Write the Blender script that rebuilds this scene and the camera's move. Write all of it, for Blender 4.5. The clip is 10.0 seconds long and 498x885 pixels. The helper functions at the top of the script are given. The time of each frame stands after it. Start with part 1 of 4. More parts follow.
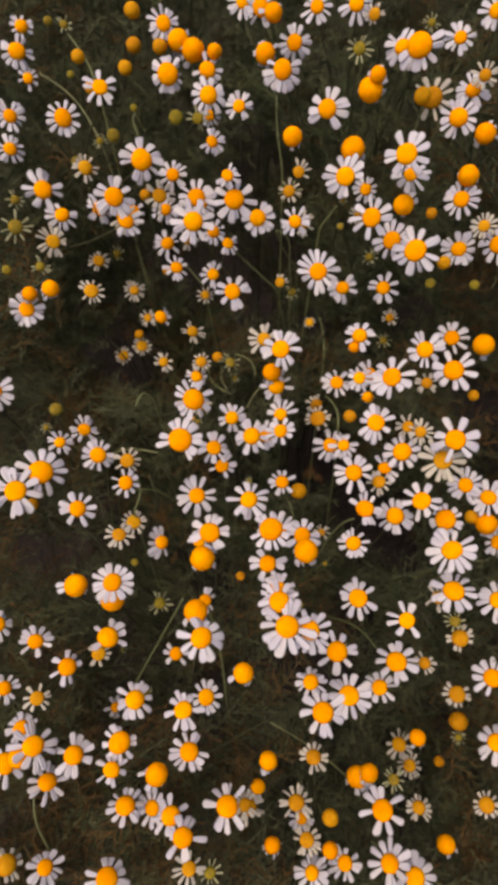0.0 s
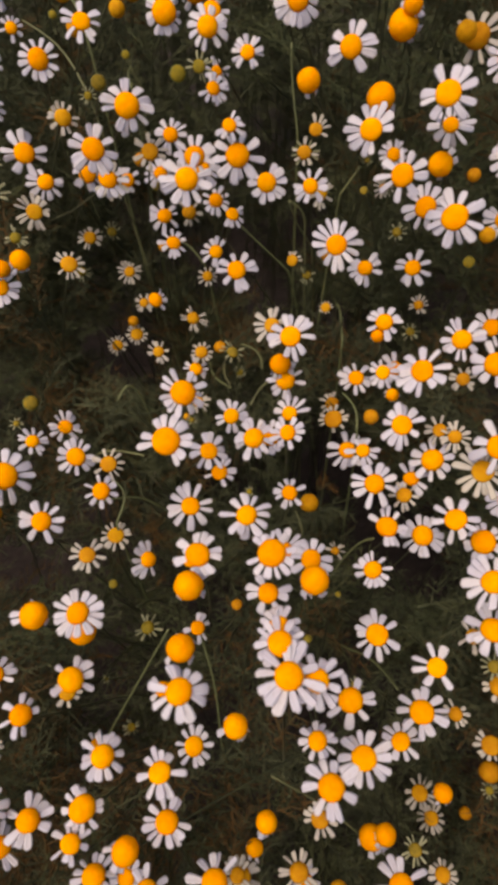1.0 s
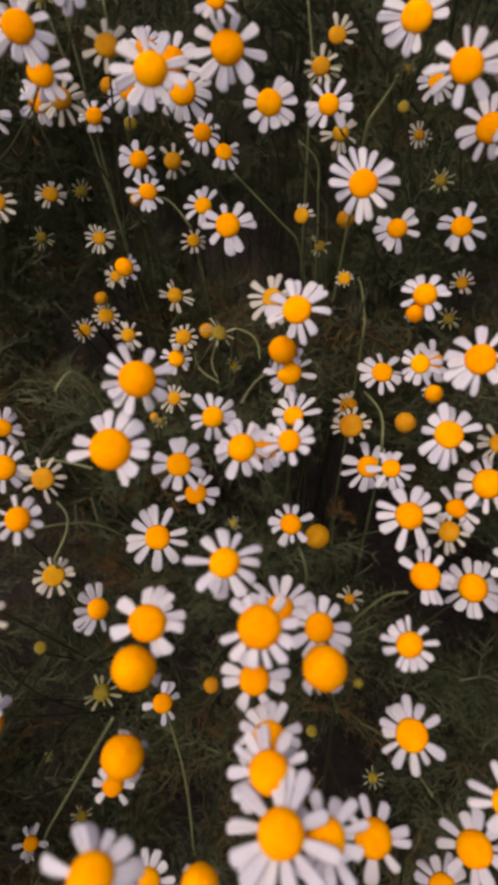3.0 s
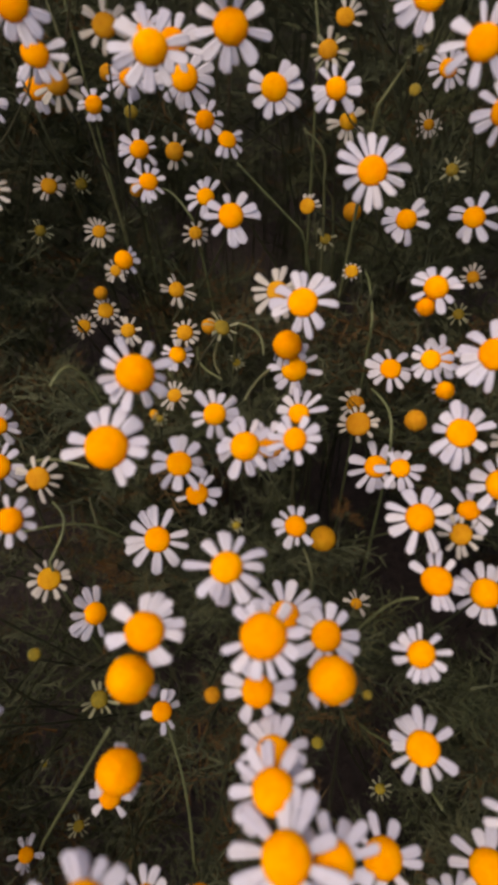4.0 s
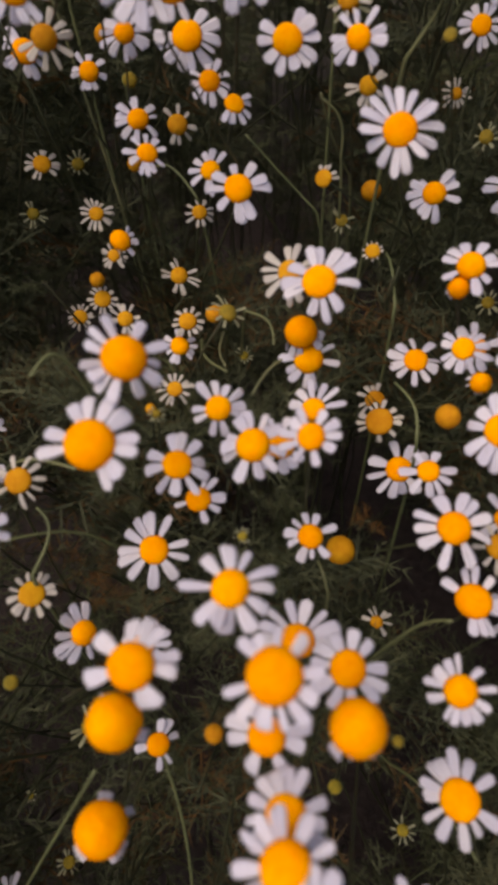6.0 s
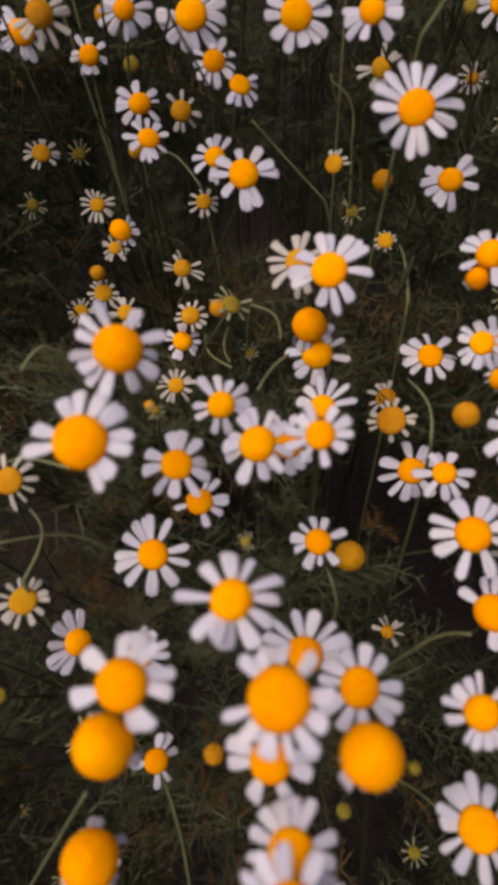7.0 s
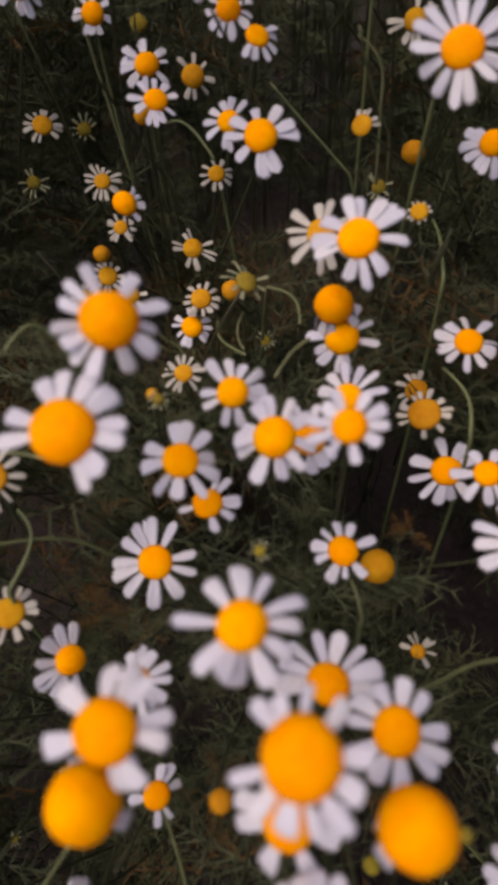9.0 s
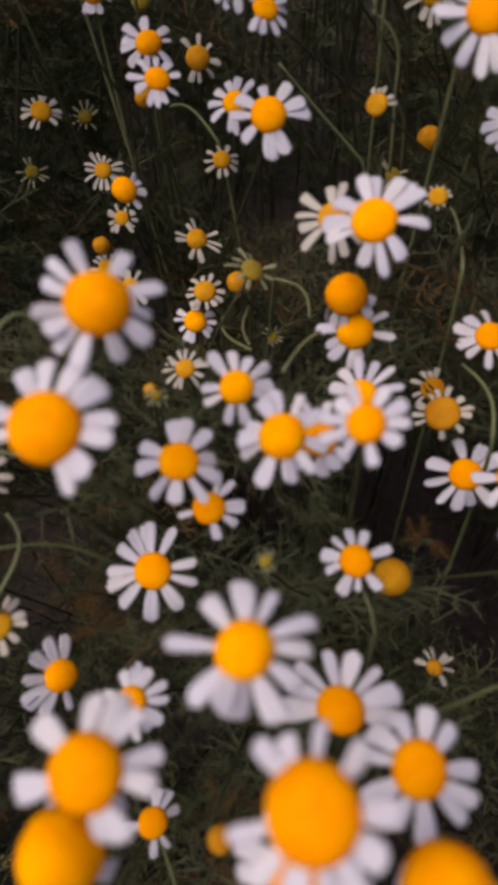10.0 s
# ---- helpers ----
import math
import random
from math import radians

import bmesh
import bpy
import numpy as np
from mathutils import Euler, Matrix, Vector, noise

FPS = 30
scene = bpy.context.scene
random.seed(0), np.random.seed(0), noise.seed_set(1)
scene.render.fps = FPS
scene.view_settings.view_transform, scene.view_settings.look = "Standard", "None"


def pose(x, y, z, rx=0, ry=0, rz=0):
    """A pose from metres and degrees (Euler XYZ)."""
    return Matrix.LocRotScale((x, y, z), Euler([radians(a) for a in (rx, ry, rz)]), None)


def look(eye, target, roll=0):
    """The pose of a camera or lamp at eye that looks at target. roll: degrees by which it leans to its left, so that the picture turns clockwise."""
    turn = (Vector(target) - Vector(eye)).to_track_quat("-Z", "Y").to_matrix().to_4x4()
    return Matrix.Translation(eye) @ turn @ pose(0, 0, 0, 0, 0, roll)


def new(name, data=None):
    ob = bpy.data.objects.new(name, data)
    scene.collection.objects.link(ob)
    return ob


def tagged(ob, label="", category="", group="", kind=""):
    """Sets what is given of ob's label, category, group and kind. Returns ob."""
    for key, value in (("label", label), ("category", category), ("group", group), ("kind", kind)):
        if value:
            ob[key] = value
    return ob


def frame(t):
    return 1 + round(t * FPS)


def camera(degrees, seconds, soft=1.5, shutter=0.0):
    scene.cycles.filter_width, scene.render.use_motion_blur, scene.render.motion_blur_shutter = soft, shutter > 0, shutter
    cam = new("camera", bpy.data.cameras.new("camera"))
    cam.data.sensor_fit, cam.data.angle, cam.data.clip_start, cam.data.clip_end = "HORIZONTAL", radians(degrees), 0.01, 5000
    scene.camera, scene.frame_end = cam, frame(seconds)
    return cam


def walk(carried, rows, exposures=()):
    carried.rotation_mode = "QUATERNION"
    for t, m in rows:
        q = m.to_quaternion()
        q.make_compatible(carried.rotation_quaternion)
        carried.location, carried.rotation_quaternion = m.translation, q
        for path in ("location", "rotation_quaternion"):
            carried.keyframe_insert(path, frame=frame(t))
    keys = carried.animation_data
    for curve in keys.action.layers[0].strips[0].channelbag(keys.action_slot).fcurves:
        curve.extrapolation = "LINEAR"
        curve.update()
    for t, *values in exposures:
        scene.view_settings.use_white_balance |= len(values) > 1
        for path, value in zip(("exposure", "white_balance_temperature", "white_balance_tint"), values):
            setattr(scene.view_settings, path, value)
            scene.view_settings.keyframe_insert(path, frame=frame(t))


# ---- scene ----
cam = camera(43.9, 10.0, soft=4.7)
cam.data.dof.use_dof, cam.data.dof.focus_distance, cam.data.dof.aperture_fstop = True, 0.29, 20.0
ROWS = [
    (0.0, -0.00000, -0.00000, 0.62000, 35.000, 0.000, 0.000),
    (0.5, 0.00369, 0.01340, 0.60269, 35.079, 0.398, 0.624),
    (1.0, 0.00708, 0.03029, 0.57843, 35.116, 0.686, 1.807),
    (1.5, 0.01163, 0.05320, 0.54730, 35.314, 0.572, 2.598),
    (2.0, 0.01201, 0.06439, 0.53235, 35.783, 0.499, 2.955),
    (2.5, 0.01162, 0.07209, 0.52056, 36.104, 0.375, 3.108),
    (4.0, 0.01071, 0.08125, 0.50609, 36.121, 0.508, 3.498),
    (4.5, 0.01036, 0.08496, 0.50039, 36.130, 0.570, 3.628),
    (5.0, 0.00984, 0.08816, 0.49590, 36.118, 0.601, 3.695),
    (5.5, 0.00969, 0.09178, 0.49030, 36.238, 0.816, 3.886),
    (7.0, 0.00964, 0.10081, 0.47611, 36.526, 1.345, 4.702),
    (7.5, 0.00915, 0.10414, 0.47095, 36.597, 1.576, 5.025),
    (8.0, 0.00887, 0.10637, 0.46685, 36.680, 1.819, 5.290),
    (8.5, 0.00833, 0.10958, 0.46180, 36.635, 1.975, 5.615),
    (9.0, 0.00793, 0.11238, 0.45786, 36.554, 2.125, 5.841),
    (9.5, 0.00739, 0.11588, 0.45218, 36.679, 2.266, 6.162),
    (10.0, 0.00720, 0.11890, 0.44800, 36.810, 2.437, 6.430),
]
walk(cam, [(t, pose(x, y, z, rx, ry, rz)) for t, x, y, z, rx, ry, rz in ROWS],
     exposures=[(0.0, 0.20, 8050, 6), (1.5, 0.20, 8050, 7), (3.0, 0.14, 7750, 8), (5.5, 0.08, 7450, 9), (10.0, 0.07, 7150, 10)])

# ---- light: a hazy low sun and the open sky ----
SUN_TURN, SUN_HEIGHT = 235.0, 66.0
world = bpy.data.worlds.new("sky")
scene.world = world
world.use_nodes = True
sky = world.node_tree.nodes.new("ShaderNodeTexSky")
sky.sky_type, sky.sun_disc = "NISHITA", False
sky.sun_elevation, sky.sun_rotation = radians(SUN_HEIGHT), radians(SUN_TURN)
world.node_tree.links.new(sky.outputs["Color"], world.node_tree.nodes["Background"].inputs["Color"])
world.node_tree.nodes["Background"].inputs["Strength"].default_value = 0.088
sun = new("sun", bpy.data.lights.new("sun", "SUN"))
sun.data.energy, sun.data.angle, sun.data.color = 3.7, radians(70), (1.0, 0.875, 0.79)
away = Vector((math.sin(radians(SUN_TURN)) * math.cos(radians(SUN_HEIGHT)), math.cos(radians(SUN_TURN)) * math.cos(radians(SUN_HEIGHT)), math.sin(radians(SUN_HEIGHT))))
sun.matrix_world = look(away * 5, (0, 0, 0))

# ---- materials ----
def material(name, rough=0.6):
    m = bpy.data.materials.new(name)
    m.use_nodes = True
    nt = m.node_tree
    bsdf = nt.nodes["Principled BSDF"]
    bsdf.inputs["Roughness"].default_value = rough
    return m, nt, bsdf


def node(nt, kind, **inputs):
    n = nt.nodes.new(kind)
    for key, value in inputs.items():
        n.inputs[key.replace("_", " ")].default_value = value
    return n


def ramp(nt, source, *stops):
    r = nt.nodes.new("ShaderNodeValToRGB")
    els = r.color_ramp.elements
    while len(els) < len(stops):
        els.new(0.5)
    for e, (pos, col) in zip(els, stops):
        e.position, e.color = pos, (*col, 1)
    nt.links.new(source, r.inputs["Fac"])
    return r.outputs["Color"]


def blend(nt, fac, a, b, mode="MIX"):
    n = nt.nodes.new("ShaderNodeMix")
    n.data_type, n.blend_type = "RGBA", mode
    for socket, value in ((n.inputs[0], fac), (n.inputs[6], a), (n.inputs[7], b)):
        if isinstance(value, (int, float)):
            socket.default_value = value
        elif isinstance(value, tuple):
            socket.default_value = (*value, 1)
        else:
            nt.links.new(value, socket)
    return n.outputs[2]


def bump(nt, bsdf, height, strength, distance):
    b = node(nt, "ShaderNodeBump", Strength=strength, Distance=distance)
    nt.links.new(height, b.inputs["Height"])
    nt.links.new(b.outputs["Normal"], bsdf.inputs["Normal"])
    return b


def thin(nt, bsdf, colour, amount):
    """Lets light through a petal or leaf."""
    t = nt.nodes.new("ShaderNodeBsdfTranslucent")
    nt.links.new(colour, t.inputs["Color"])
    mix = nt.nodes.new("ShaderNodeMixShader")
    mix.inputs["Fac"].default_value = amount
    nt.links.new(bsdf.outputs["BSDF"], mix.inputs[1])
    nt.links.new(t.outputs["BSDF"], mix.inputs[2])
    nt.links.new(mix.outputs["Shader"], nt.nodes["Material Output"].inputs["Surface"])


def petal_material(name, base_col, body_col, tip_col):
    m, nt, bsdf = material(name, 0.62)
    tc = nt.nodes.new("ShaderNodeTexCoord")
    info = nt.nodes.new("ShaderNodeObjectInfo")
    sep = nt.nodes.new("ShaderNodeSeparateXYZ")
    nt.links.new(tc.outputs["Object"], sep.inputs[0])
    base = ramp(nt, sep.outputs["X"], (0.0, base_col), (0.16, body_col), (0.8, body_col), (1.0, tip_col))
    tint = ramp(nt, info.outputs["Random"], (0.0, (0.86, 0.84, 0.90)), (0.5, (0.97, 0.96, 1.0)), (1.0, (1.0, 0.97, 0.95)))
    col = blend(nt, 1.0, base, tint, "MULTIPLY")
    spots = node(nt, "ShaderNodeTexNoise", Scale=3.0, Detail=4.0)
    nt.links.new(tc.outputs["Object"], spots.inputs["Vector"])
    worn = ramp(nt, spots.outputs["Fac"], (0.62, (1, 1, 1)), (0.78, (0.84, 0.80, 0.74)))
    col = blend(nt, 1.0, col, worn, "MULTIPLY")
    nt.links.new(col, bsdf.inputs["Base Color"])
    wave = node(nt, "ShaderNodeTexWave", Scale=2.6, Distortion=0.6)
    wave.bands_direction = "Y"
    nt.links.new(tc.outputs["Object"], wave.inputs["Vector"])
    bump(nt, bsdf, wave.outputs["Fac"], 0.05, 0.0001)
    thin(nt, bsdf, col, 0.38)
    return m


def centre_material(name, dark, mid, light):
    m, nt, bsdf = material(name, 0.7)
    tc = nt.nodes.new("ShaderNodeTexCoord")
    info = nt.nodes.new("ShaderNodeObjectInfo")
    cells = node(nt, "ShaderNodeTexVoronoi", Scale=9.0)
    nt.links.new(tc.outputs["Object"], cells.inputs["Vector"])
    patch = node(nt, "ShaderNodeTexNoise", Scale=1.6, Detail=3.0)
    nt.links.new(tc.outputs["Object"], patch.inputs["Vector"])
    col = ramp(nt, patch.outputs["Fac"], (0.3, dark), (0.5, mid), (0.72, light))
    grain = ramp(nt, cells.outputs["Distance"], (0.0, (1, 1, 1)), (0.75, (0.86, 0.78, 0.7)))
    col = blend(nt, 0.8, col, grain, "MULTIPLY")
    tint = ramp(nt, info.outputs["Random"], (0.0, (0.86, 0.80, 0.9)), (0.6, (1, 1, 1)), (1.0, (1.0, 1.08, 1.0)))
    col = blend(nt, 1.0, col, tint, "MULTIPLY")
    flat = nt.nodes.new("ShaderNodeVectorMath")
    flat.operation = "MULTIPLY"
    flat.inputs[1].default_value = (1, 1, 0)
    nt.links.new(tc.outputs["Object"], flat.inputs[0])
    away = nt.nodes.new("ShaderNodeVectorMath")
    away.operation = "LENGTH"
    nt.links.new(flat.outputs["Vector"], away.inputs[0])
    eye = ramp(nt, away.outputs["Value"], (0.0, (1.0, 0.97, 0.95)), (0.35, (1, 1, 1)), (0.8, (1, 1, 1)), (1.0, (0.97, 0.92, 0.85)))
    col = blend(nt, 1.0, col, eye, "MULTIPLY")
    nt.links.new(col, bsdf.inputs["Base Color"])
    bsdf.inputs["Specular IOR Level"].default_value = 0.05
    inv = node(nt, "ShaderNodeMath", )
    inv.operation = "SUBTRACT"
    inv.inputs[0].default_value = 1.0
    nt.links.new(cells.outputs["Distance"], inv.inputs[1])
    bump(nt, bsdf, inv.outputs[0], 0.16, 0.0003)
    return m


def green_material(name, a, b, c, island=True, through_light=0.2, rough=0.6):
    m, nt, bsdf = material(name, rough)
    if island:
        src = nt.nodes.new("ShaderNodeNewGeometry").outputs["Random Per Island"]
    else:
        src = nt.nodes.new("ShaderNodeObjectInfo").outputs["Random"]
    tc = nt.nodes.new("ShaderNodeTexCoord")
    n = node(nt, "ShaderNodeTexNoise", Scale=120.0, Detail=3.0)
    nt.links.new(tc.outputs["Object"], n.inputs["Vector"])
    col = ramp(nt, src, (0.0, a), (0.5, b), (1.0, c))
    shade = ramp(nt, n.outputs["Fac"], (0.3, (0.75, 0.75, 0.7)), (0.7, (1.15, 1.12, 1.0)))
    col = blend(nt, 1.0, col, shade, "MULTIPLY")
    nt.links.new(col, bsdf.inputs["Base Color"])
    bump(nt, bsdf, n.outputs["Fac"], 0.3, 0.0005)
    if through_light:
        thin(nt, bsdf, col, through_light)
    return m


def soil_material():
    m, nt, bsdf = material("soil", 0.95)
    tc = nt.nodes.new("ShaderNodeTexCoord")
    big = node(nt, "ShaderNodeTexNoise", Scale=9.0, Detail=6.0)
    small = node(nt, "ShaderNodeTexNoise", Scale=140.0, Detail=6.0)
    for n in (big, small):
        nt.links.new(tc.outputs["Object"], n.inputs["Vector"])
    col = ramp(nt, big.outputs["Fac"], (0.35, (0.029, 0.021, 0.0225)), (0.6, (0.040, 0.029, 0.029)), (0.75, (0.034, 0.030, 0.023)))
    g = ramp(nt, small.outputs["Fac"], (0.3, (0.6, 0.6, 0.6)), (0.7, (1.3, 1.25, 1.2)))
    nt.links.new(blend(nt, 1.0, col, g, "MULTIPLY"), bsdf.inputs["Base Color"])
    bump(nt, bsdf, small.outputs["Fac"], 0.8, 0.004)
    return m


PETAL = petal_material("white_petal", (0.60, 0.60, 0.46), (0.715, 0.708, 0.810), (0.69, 0.675, 0.76))
# Cream of young petals, dulled further to paint in the shade deep down.
YOUNG_PETAL = petal_material("shaded_cream_petal", (0.50, 0.50, 0.28), (0.62, 0.59, 0.55), (0.58, 0.54, 0.47))
GREEN_PETAL = petal_material("greenish_petal", (0.28, 0.32, 0.14), (0.40, 0.41, 0.26), (0.46, 0.45, 0.33))
CENTRE = centre_material("orange_centre", (0.94, 0.305, 0.002), (0.96, 0.355, 0.002), (0.96, 0.400, 0.003))
# Young yellow, darkened as well to paint in the shade on low heads.
YOUNG = centre_material("shaded_yellow_centre", (0.50, 0.215, 0.012), (0.57, 0.265, 0.014), (0.61, 0.31, 0.018))
GREENISH = centre_material("greenish_centre", (0.15, 0.130, 0.025), (0.23, 0.175, 0.026), (0.30, 0.215, 0.028))
# Stalk green with the shade among the plants put into the colour.
SHADED_STEM = green_material("stem", (0.030, 0.036, 0.017), (0.042, 0.048, 0.022), (0.042, 0.040, 0.022), island=False, through_light=0)
# Lighter copy of the stalk green, painted for stems that stand out lit.
LIT_SIDE_STEM = green_material("side_stem", (0.110, 0.130, 0.062), (0.135, 0.152, 0.074), (0.125, 0.126, 0.070), island=False, through_light=0)
CALYX = green_material("calyx", (0.09, 0.12, 0.035), (0.12, 0.14, 0.04), (0.14, 0.13, 0.045), island=False, through_light=0)
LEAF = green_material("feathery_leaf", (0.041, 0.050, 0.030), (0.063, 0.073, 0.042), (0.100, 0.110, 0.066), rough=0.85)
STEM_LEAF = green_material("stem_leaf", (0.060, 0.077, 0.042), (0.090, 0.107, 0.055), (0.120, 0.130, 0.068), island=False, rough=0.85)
# Light on the shoots is painted in: a brighter copy of the stem leaf.
LIT_SHOOT_LEAF = green_material("lit_shoot_leaf", (0.085, 0.098, 0.055), (0.110, 0.122, 0.068), (0.135, 0.140, 0.080), island=False, rough=0.8)
DRY = green_material("withered_leaf", (0.14, 0.072, 0.022), (0.10, 0.058, 0.022), (0.08, 0.062, 0.028), rough=0.85)
DRY_SHOOT = green_material("dry_shoot", (0.20, 0.098, 0.026), (0.15, 0.078, 0.024), (0.12, 0.078, 0.028), island=False, rough=0.85)
FIELD_PETAL = green_material("field_petal", (0.72, 0.71, 0.80), (0.77, 0.76, 0.86), (0.68, 0.66, 0.72), through_light=0.38)
SOIL = soil_material()


# ---- mesh helpers ----
def finish(name, bm, mat, smooth=True):
    me = bpy.data.meshes.new(name)
    bm.to_mesh(me)
    bm.free()
    me.materials.append(mat)
    if smooth:
        me.polygons.foreach_set("use_smooth", [True] * len(me.polygons))
    return me


def put(name, mesh, parent, m, label=""):
    ob = new(name, mesh)
    ob.parent = parent
    ob.matrix_basis = m
    return tagged(ob, label)


def petal_mesh(seed, mat):
    """A strap-shaped petal, 1 long and 1 wide, with a rounded or notched tip, grooves and a bend."""
    r = random.Random(seed)
    bm = bmesh.new()
    nu, nv = 8, 4
    droop, cup, notch, twist = r.choice((-0.03, 0.03, 0.08, 0.16, 0.26)), r.uniform(0.02, 0.12), r.choice((0, 0.03, 0.06, 0.10)), r.uniform(-0.25, 0.25)
    side, full = r.uniform(-0.16, 0.16), r.uniform(0.62, 0.84)
    top, low = [], []
    for i in range(nu + 1):
        u = (0, 0.14, 0.3, 0.46, 0.62, 0.76, 0.87, 0.95, 1.0)[i]
        half = 0.5 * (0.42 + 0.58 * math.sin(min(u / full, 1.0) * math.pi / 2)) * math.sqrt(max(0.0, 1 - max(0.0, (u - full) / (1.03 - full)) ** 3.4))
        rows = ([], [])
        for j in range(nv + 1):
            v = j / nv * 2 - 1
            x = u - 0.06 * v * v * u ** 6 - (notch * (0.5 + 0.5 * math.cos(v * 6.28)) if i == nu else 0.0)
            y = v * half + side * u * u
            z = cup * v * v * 0.5 - droop * u * u * 1.4 + twist * v * u * 0.25 - 0.006 * math.cos(v * math.pi * 2) * min(1, u * 3)
            rows[0].append(bm.verts.new((x, y, z + 0.012)))
            rows[1].append(bm.verts.new((x, y, z - 0.012)))
        top.append(rows[0])
        low.append(rows[1])
    for i in range(nu):
        for j in range(nv):
            bm.faces.new((top[i][j], top[i + 1][j], top[i + 1][j + 1], top[i][j + 1]))
            bm.faces.new((low[i][j + 1], low[i + 1][j + 1], low[i + 1][j], low[i][j]))
        bm.faces.new((top[i][0], low[i][0], low[i + 1][0], top[i + 1][0]))
        bm.faces.new((top[i + 1][nv], low[i + 1][nv], low[i][nv], top[i][nv]))
    for j in range(nv):
        bm.faces.new((top[nu][j], low[nu][j], low[nu][j + 1], top[nu][j + 1]))
    bmesh.ops.recalc_face_normals(bm, faces=bm.faces)
    return finish("petal", bm, mat)


def centre_mesh(seed, height, mat, pointed=0.0):
    """A dome of packed florets, radius 1, with a slightly uneven skin and a tucked-in lower rim."""
    r = random.Random(seed)
    bm = bmesh.new()
    seg, rings = 30, 13
    off = r.uniform(0, 50)
    grid = []
    for i in range(rings + 1):
        a = -0.35 + (math.pi / 2 + 0.35) * i / rings
        rr, zz = math.cos(a), math.sin(a)
        zz = zz * height + (pointed * max(0.0, zz) ** 3)
        row = []
        for j in range(seg):
            t = 2 * math.pi * j / seg + i * 0.105
            p = Vector((rr * math.cos(t), rr * math.sin(t), zz))
            n = noise.noise(p * 1.3 + Vector((off, 0, 0))) * 0.05 + noise.noise(p * 7 + Vector((0, off, 0))) * 0.022
            p *= 1 + n
            if i == rings:
                p = Vector((0.02 * math.cos(t), 0.02 * math.sin(t), zz - 0.03 * (1 - pointed)))
            row.append(bm.verts.new(p))
        grid.append(row)
    for i in range(rings):
        for j in range(seg):
            k = (j + 1) % seg
            bm.faces.new((grid[i][j], grid[i][k], grid[i + 1][k], grid[i + 1][j]))
    bm.faces.new(grid[rings])
    bm.faces.new(grid[0][::-1])
    return finish("flower_centre", bm, mat)


def calyx_mesh():
    """The green cup under a head, radius 1, with overlapping bract tips."""
    bm = bmesh.new()
    seg = 20
    rows = []
    for rr, zz in ((0.16, -0.62), (0.55, -0.46), (0.86, -0.22), (1.0, 0.02), (0.9, 0.05), (0.5, -0.05)):
        row = []
        for j in range(seg):
            t = 2 * math.pi * j / seg
            k = 1 + (0.04 if j % 2 else -0.04) * (rr > 0.6)
            row.append(bm.verts.new((rr * k * math.cos(t), rr * k * math.sin(t), zz + (0.05 if j % 2 and rr >= 0.9 else 0))))
        rows.append(row)
    for a, b in zip(rows, rows[1:]):
        for j in range(seg):
            k = (j + 1) % seg
            bm.faces.new((a[j], a[k], b[k], b[j]))
    bm.faces.new(rows[0][::-1])
    bm.faces.new(rows[-1])
    return finish("calyx", bm, CALYX)


def tube(name, points, radii, mat, sides=6):
    """A tapering stalk along points."""
    bm = bmesh.new()
    rings = []
    for i, p in enumerate(points):
        d = (points[min(i + 1, len(points) - 1)] - points[max(i - 1, 0)]).normalized()
        a = d.cross(Vector((0.9, 0.3, 0.2))).normalized()
        b = d.cross(a)
        rings.append([bm.verts.new(p + (a * math.cos(2 * math.pi * k / sides) + b * math.sin(2 * math.pi * k / sides)) * radii[i]) for k in range(sides)])
    for r0, r1 in zip(rings, rings[1:]):
        for k in range(sides):
            n = (k + 1) % sides
            bm.faces.new((r0[k], r0[n], r1[n], r1[k]))
    bm.faces.new(rings[0])
    bm.faces.new(rings[-1][::-1])
    bmesh.ops.recalc_face_normals(bm, faces=bm.faces)
    return finish(name, bm, mat)


PETALS = [petal_mesh(k, PETAL) for k in range(12)]
YOUNG_PETALS = [petal_mesh(30 + k, YOUNG_PETAL) for k in range(6)]
GREEN_PETALS = [petal_mesh(50 + k, GREEN_PETAL) for k in range(5)]
DOMES = [centre_mesh(k, h, CENTRE) for k, h in enumerate((0.50, 0.58, 0.66, 0.74))]
BALLS = [centre_mesh(20 + k, h, CENTRE, p) for k, (h, p) in enumerate(((1.0, 0.05), (1.1, 0.15), (0.95, 0.1)))]
YOUNG_DOMES = [centre_mesh(40 + k, h, YOUNG) for k, h in enumerate((0.45, 0.6, 0.75))]
YOUNG_BALLS = [centre_mesh(50 + k, h, YOUNG, 0.05) for k, h in enumerate((0.85, 1.0))]
GREEN_DOMES = [centre_mesh(60 + k, h, GREENISH) for k, h in enumerate((0.5, 0.7))]
CUP = calyx_mesh()

# ---- ground ----
def ground():
    bm = bmesh.new()
    edges = [-60, -12, -3, -1] + [-0.6 + 0.06 * k for k in range(31)] + [1.8, 4, 14, 60]
    grid = [[bm.verts.new((x, y, 0.012 * noise.noise(Vector((x * 9, y * 9, 0))) + 0.006 * noise.noise(Vector((x * 31, y * 31, 5))) - 0.008)) for x in edges] for y in edges]
    for r0, r1 in zip(grid, grid[1:]):
        for k in range(len(edges) - 1):
            bm.faces.new((r0[k], r0[k + 1], r1[k + 1], r1[k]))
    tagged(new("ground", finish("ground", bm, SOIL)), "dark brown bare soil under the chamomile plants", "ground", kind="structure")


ground()

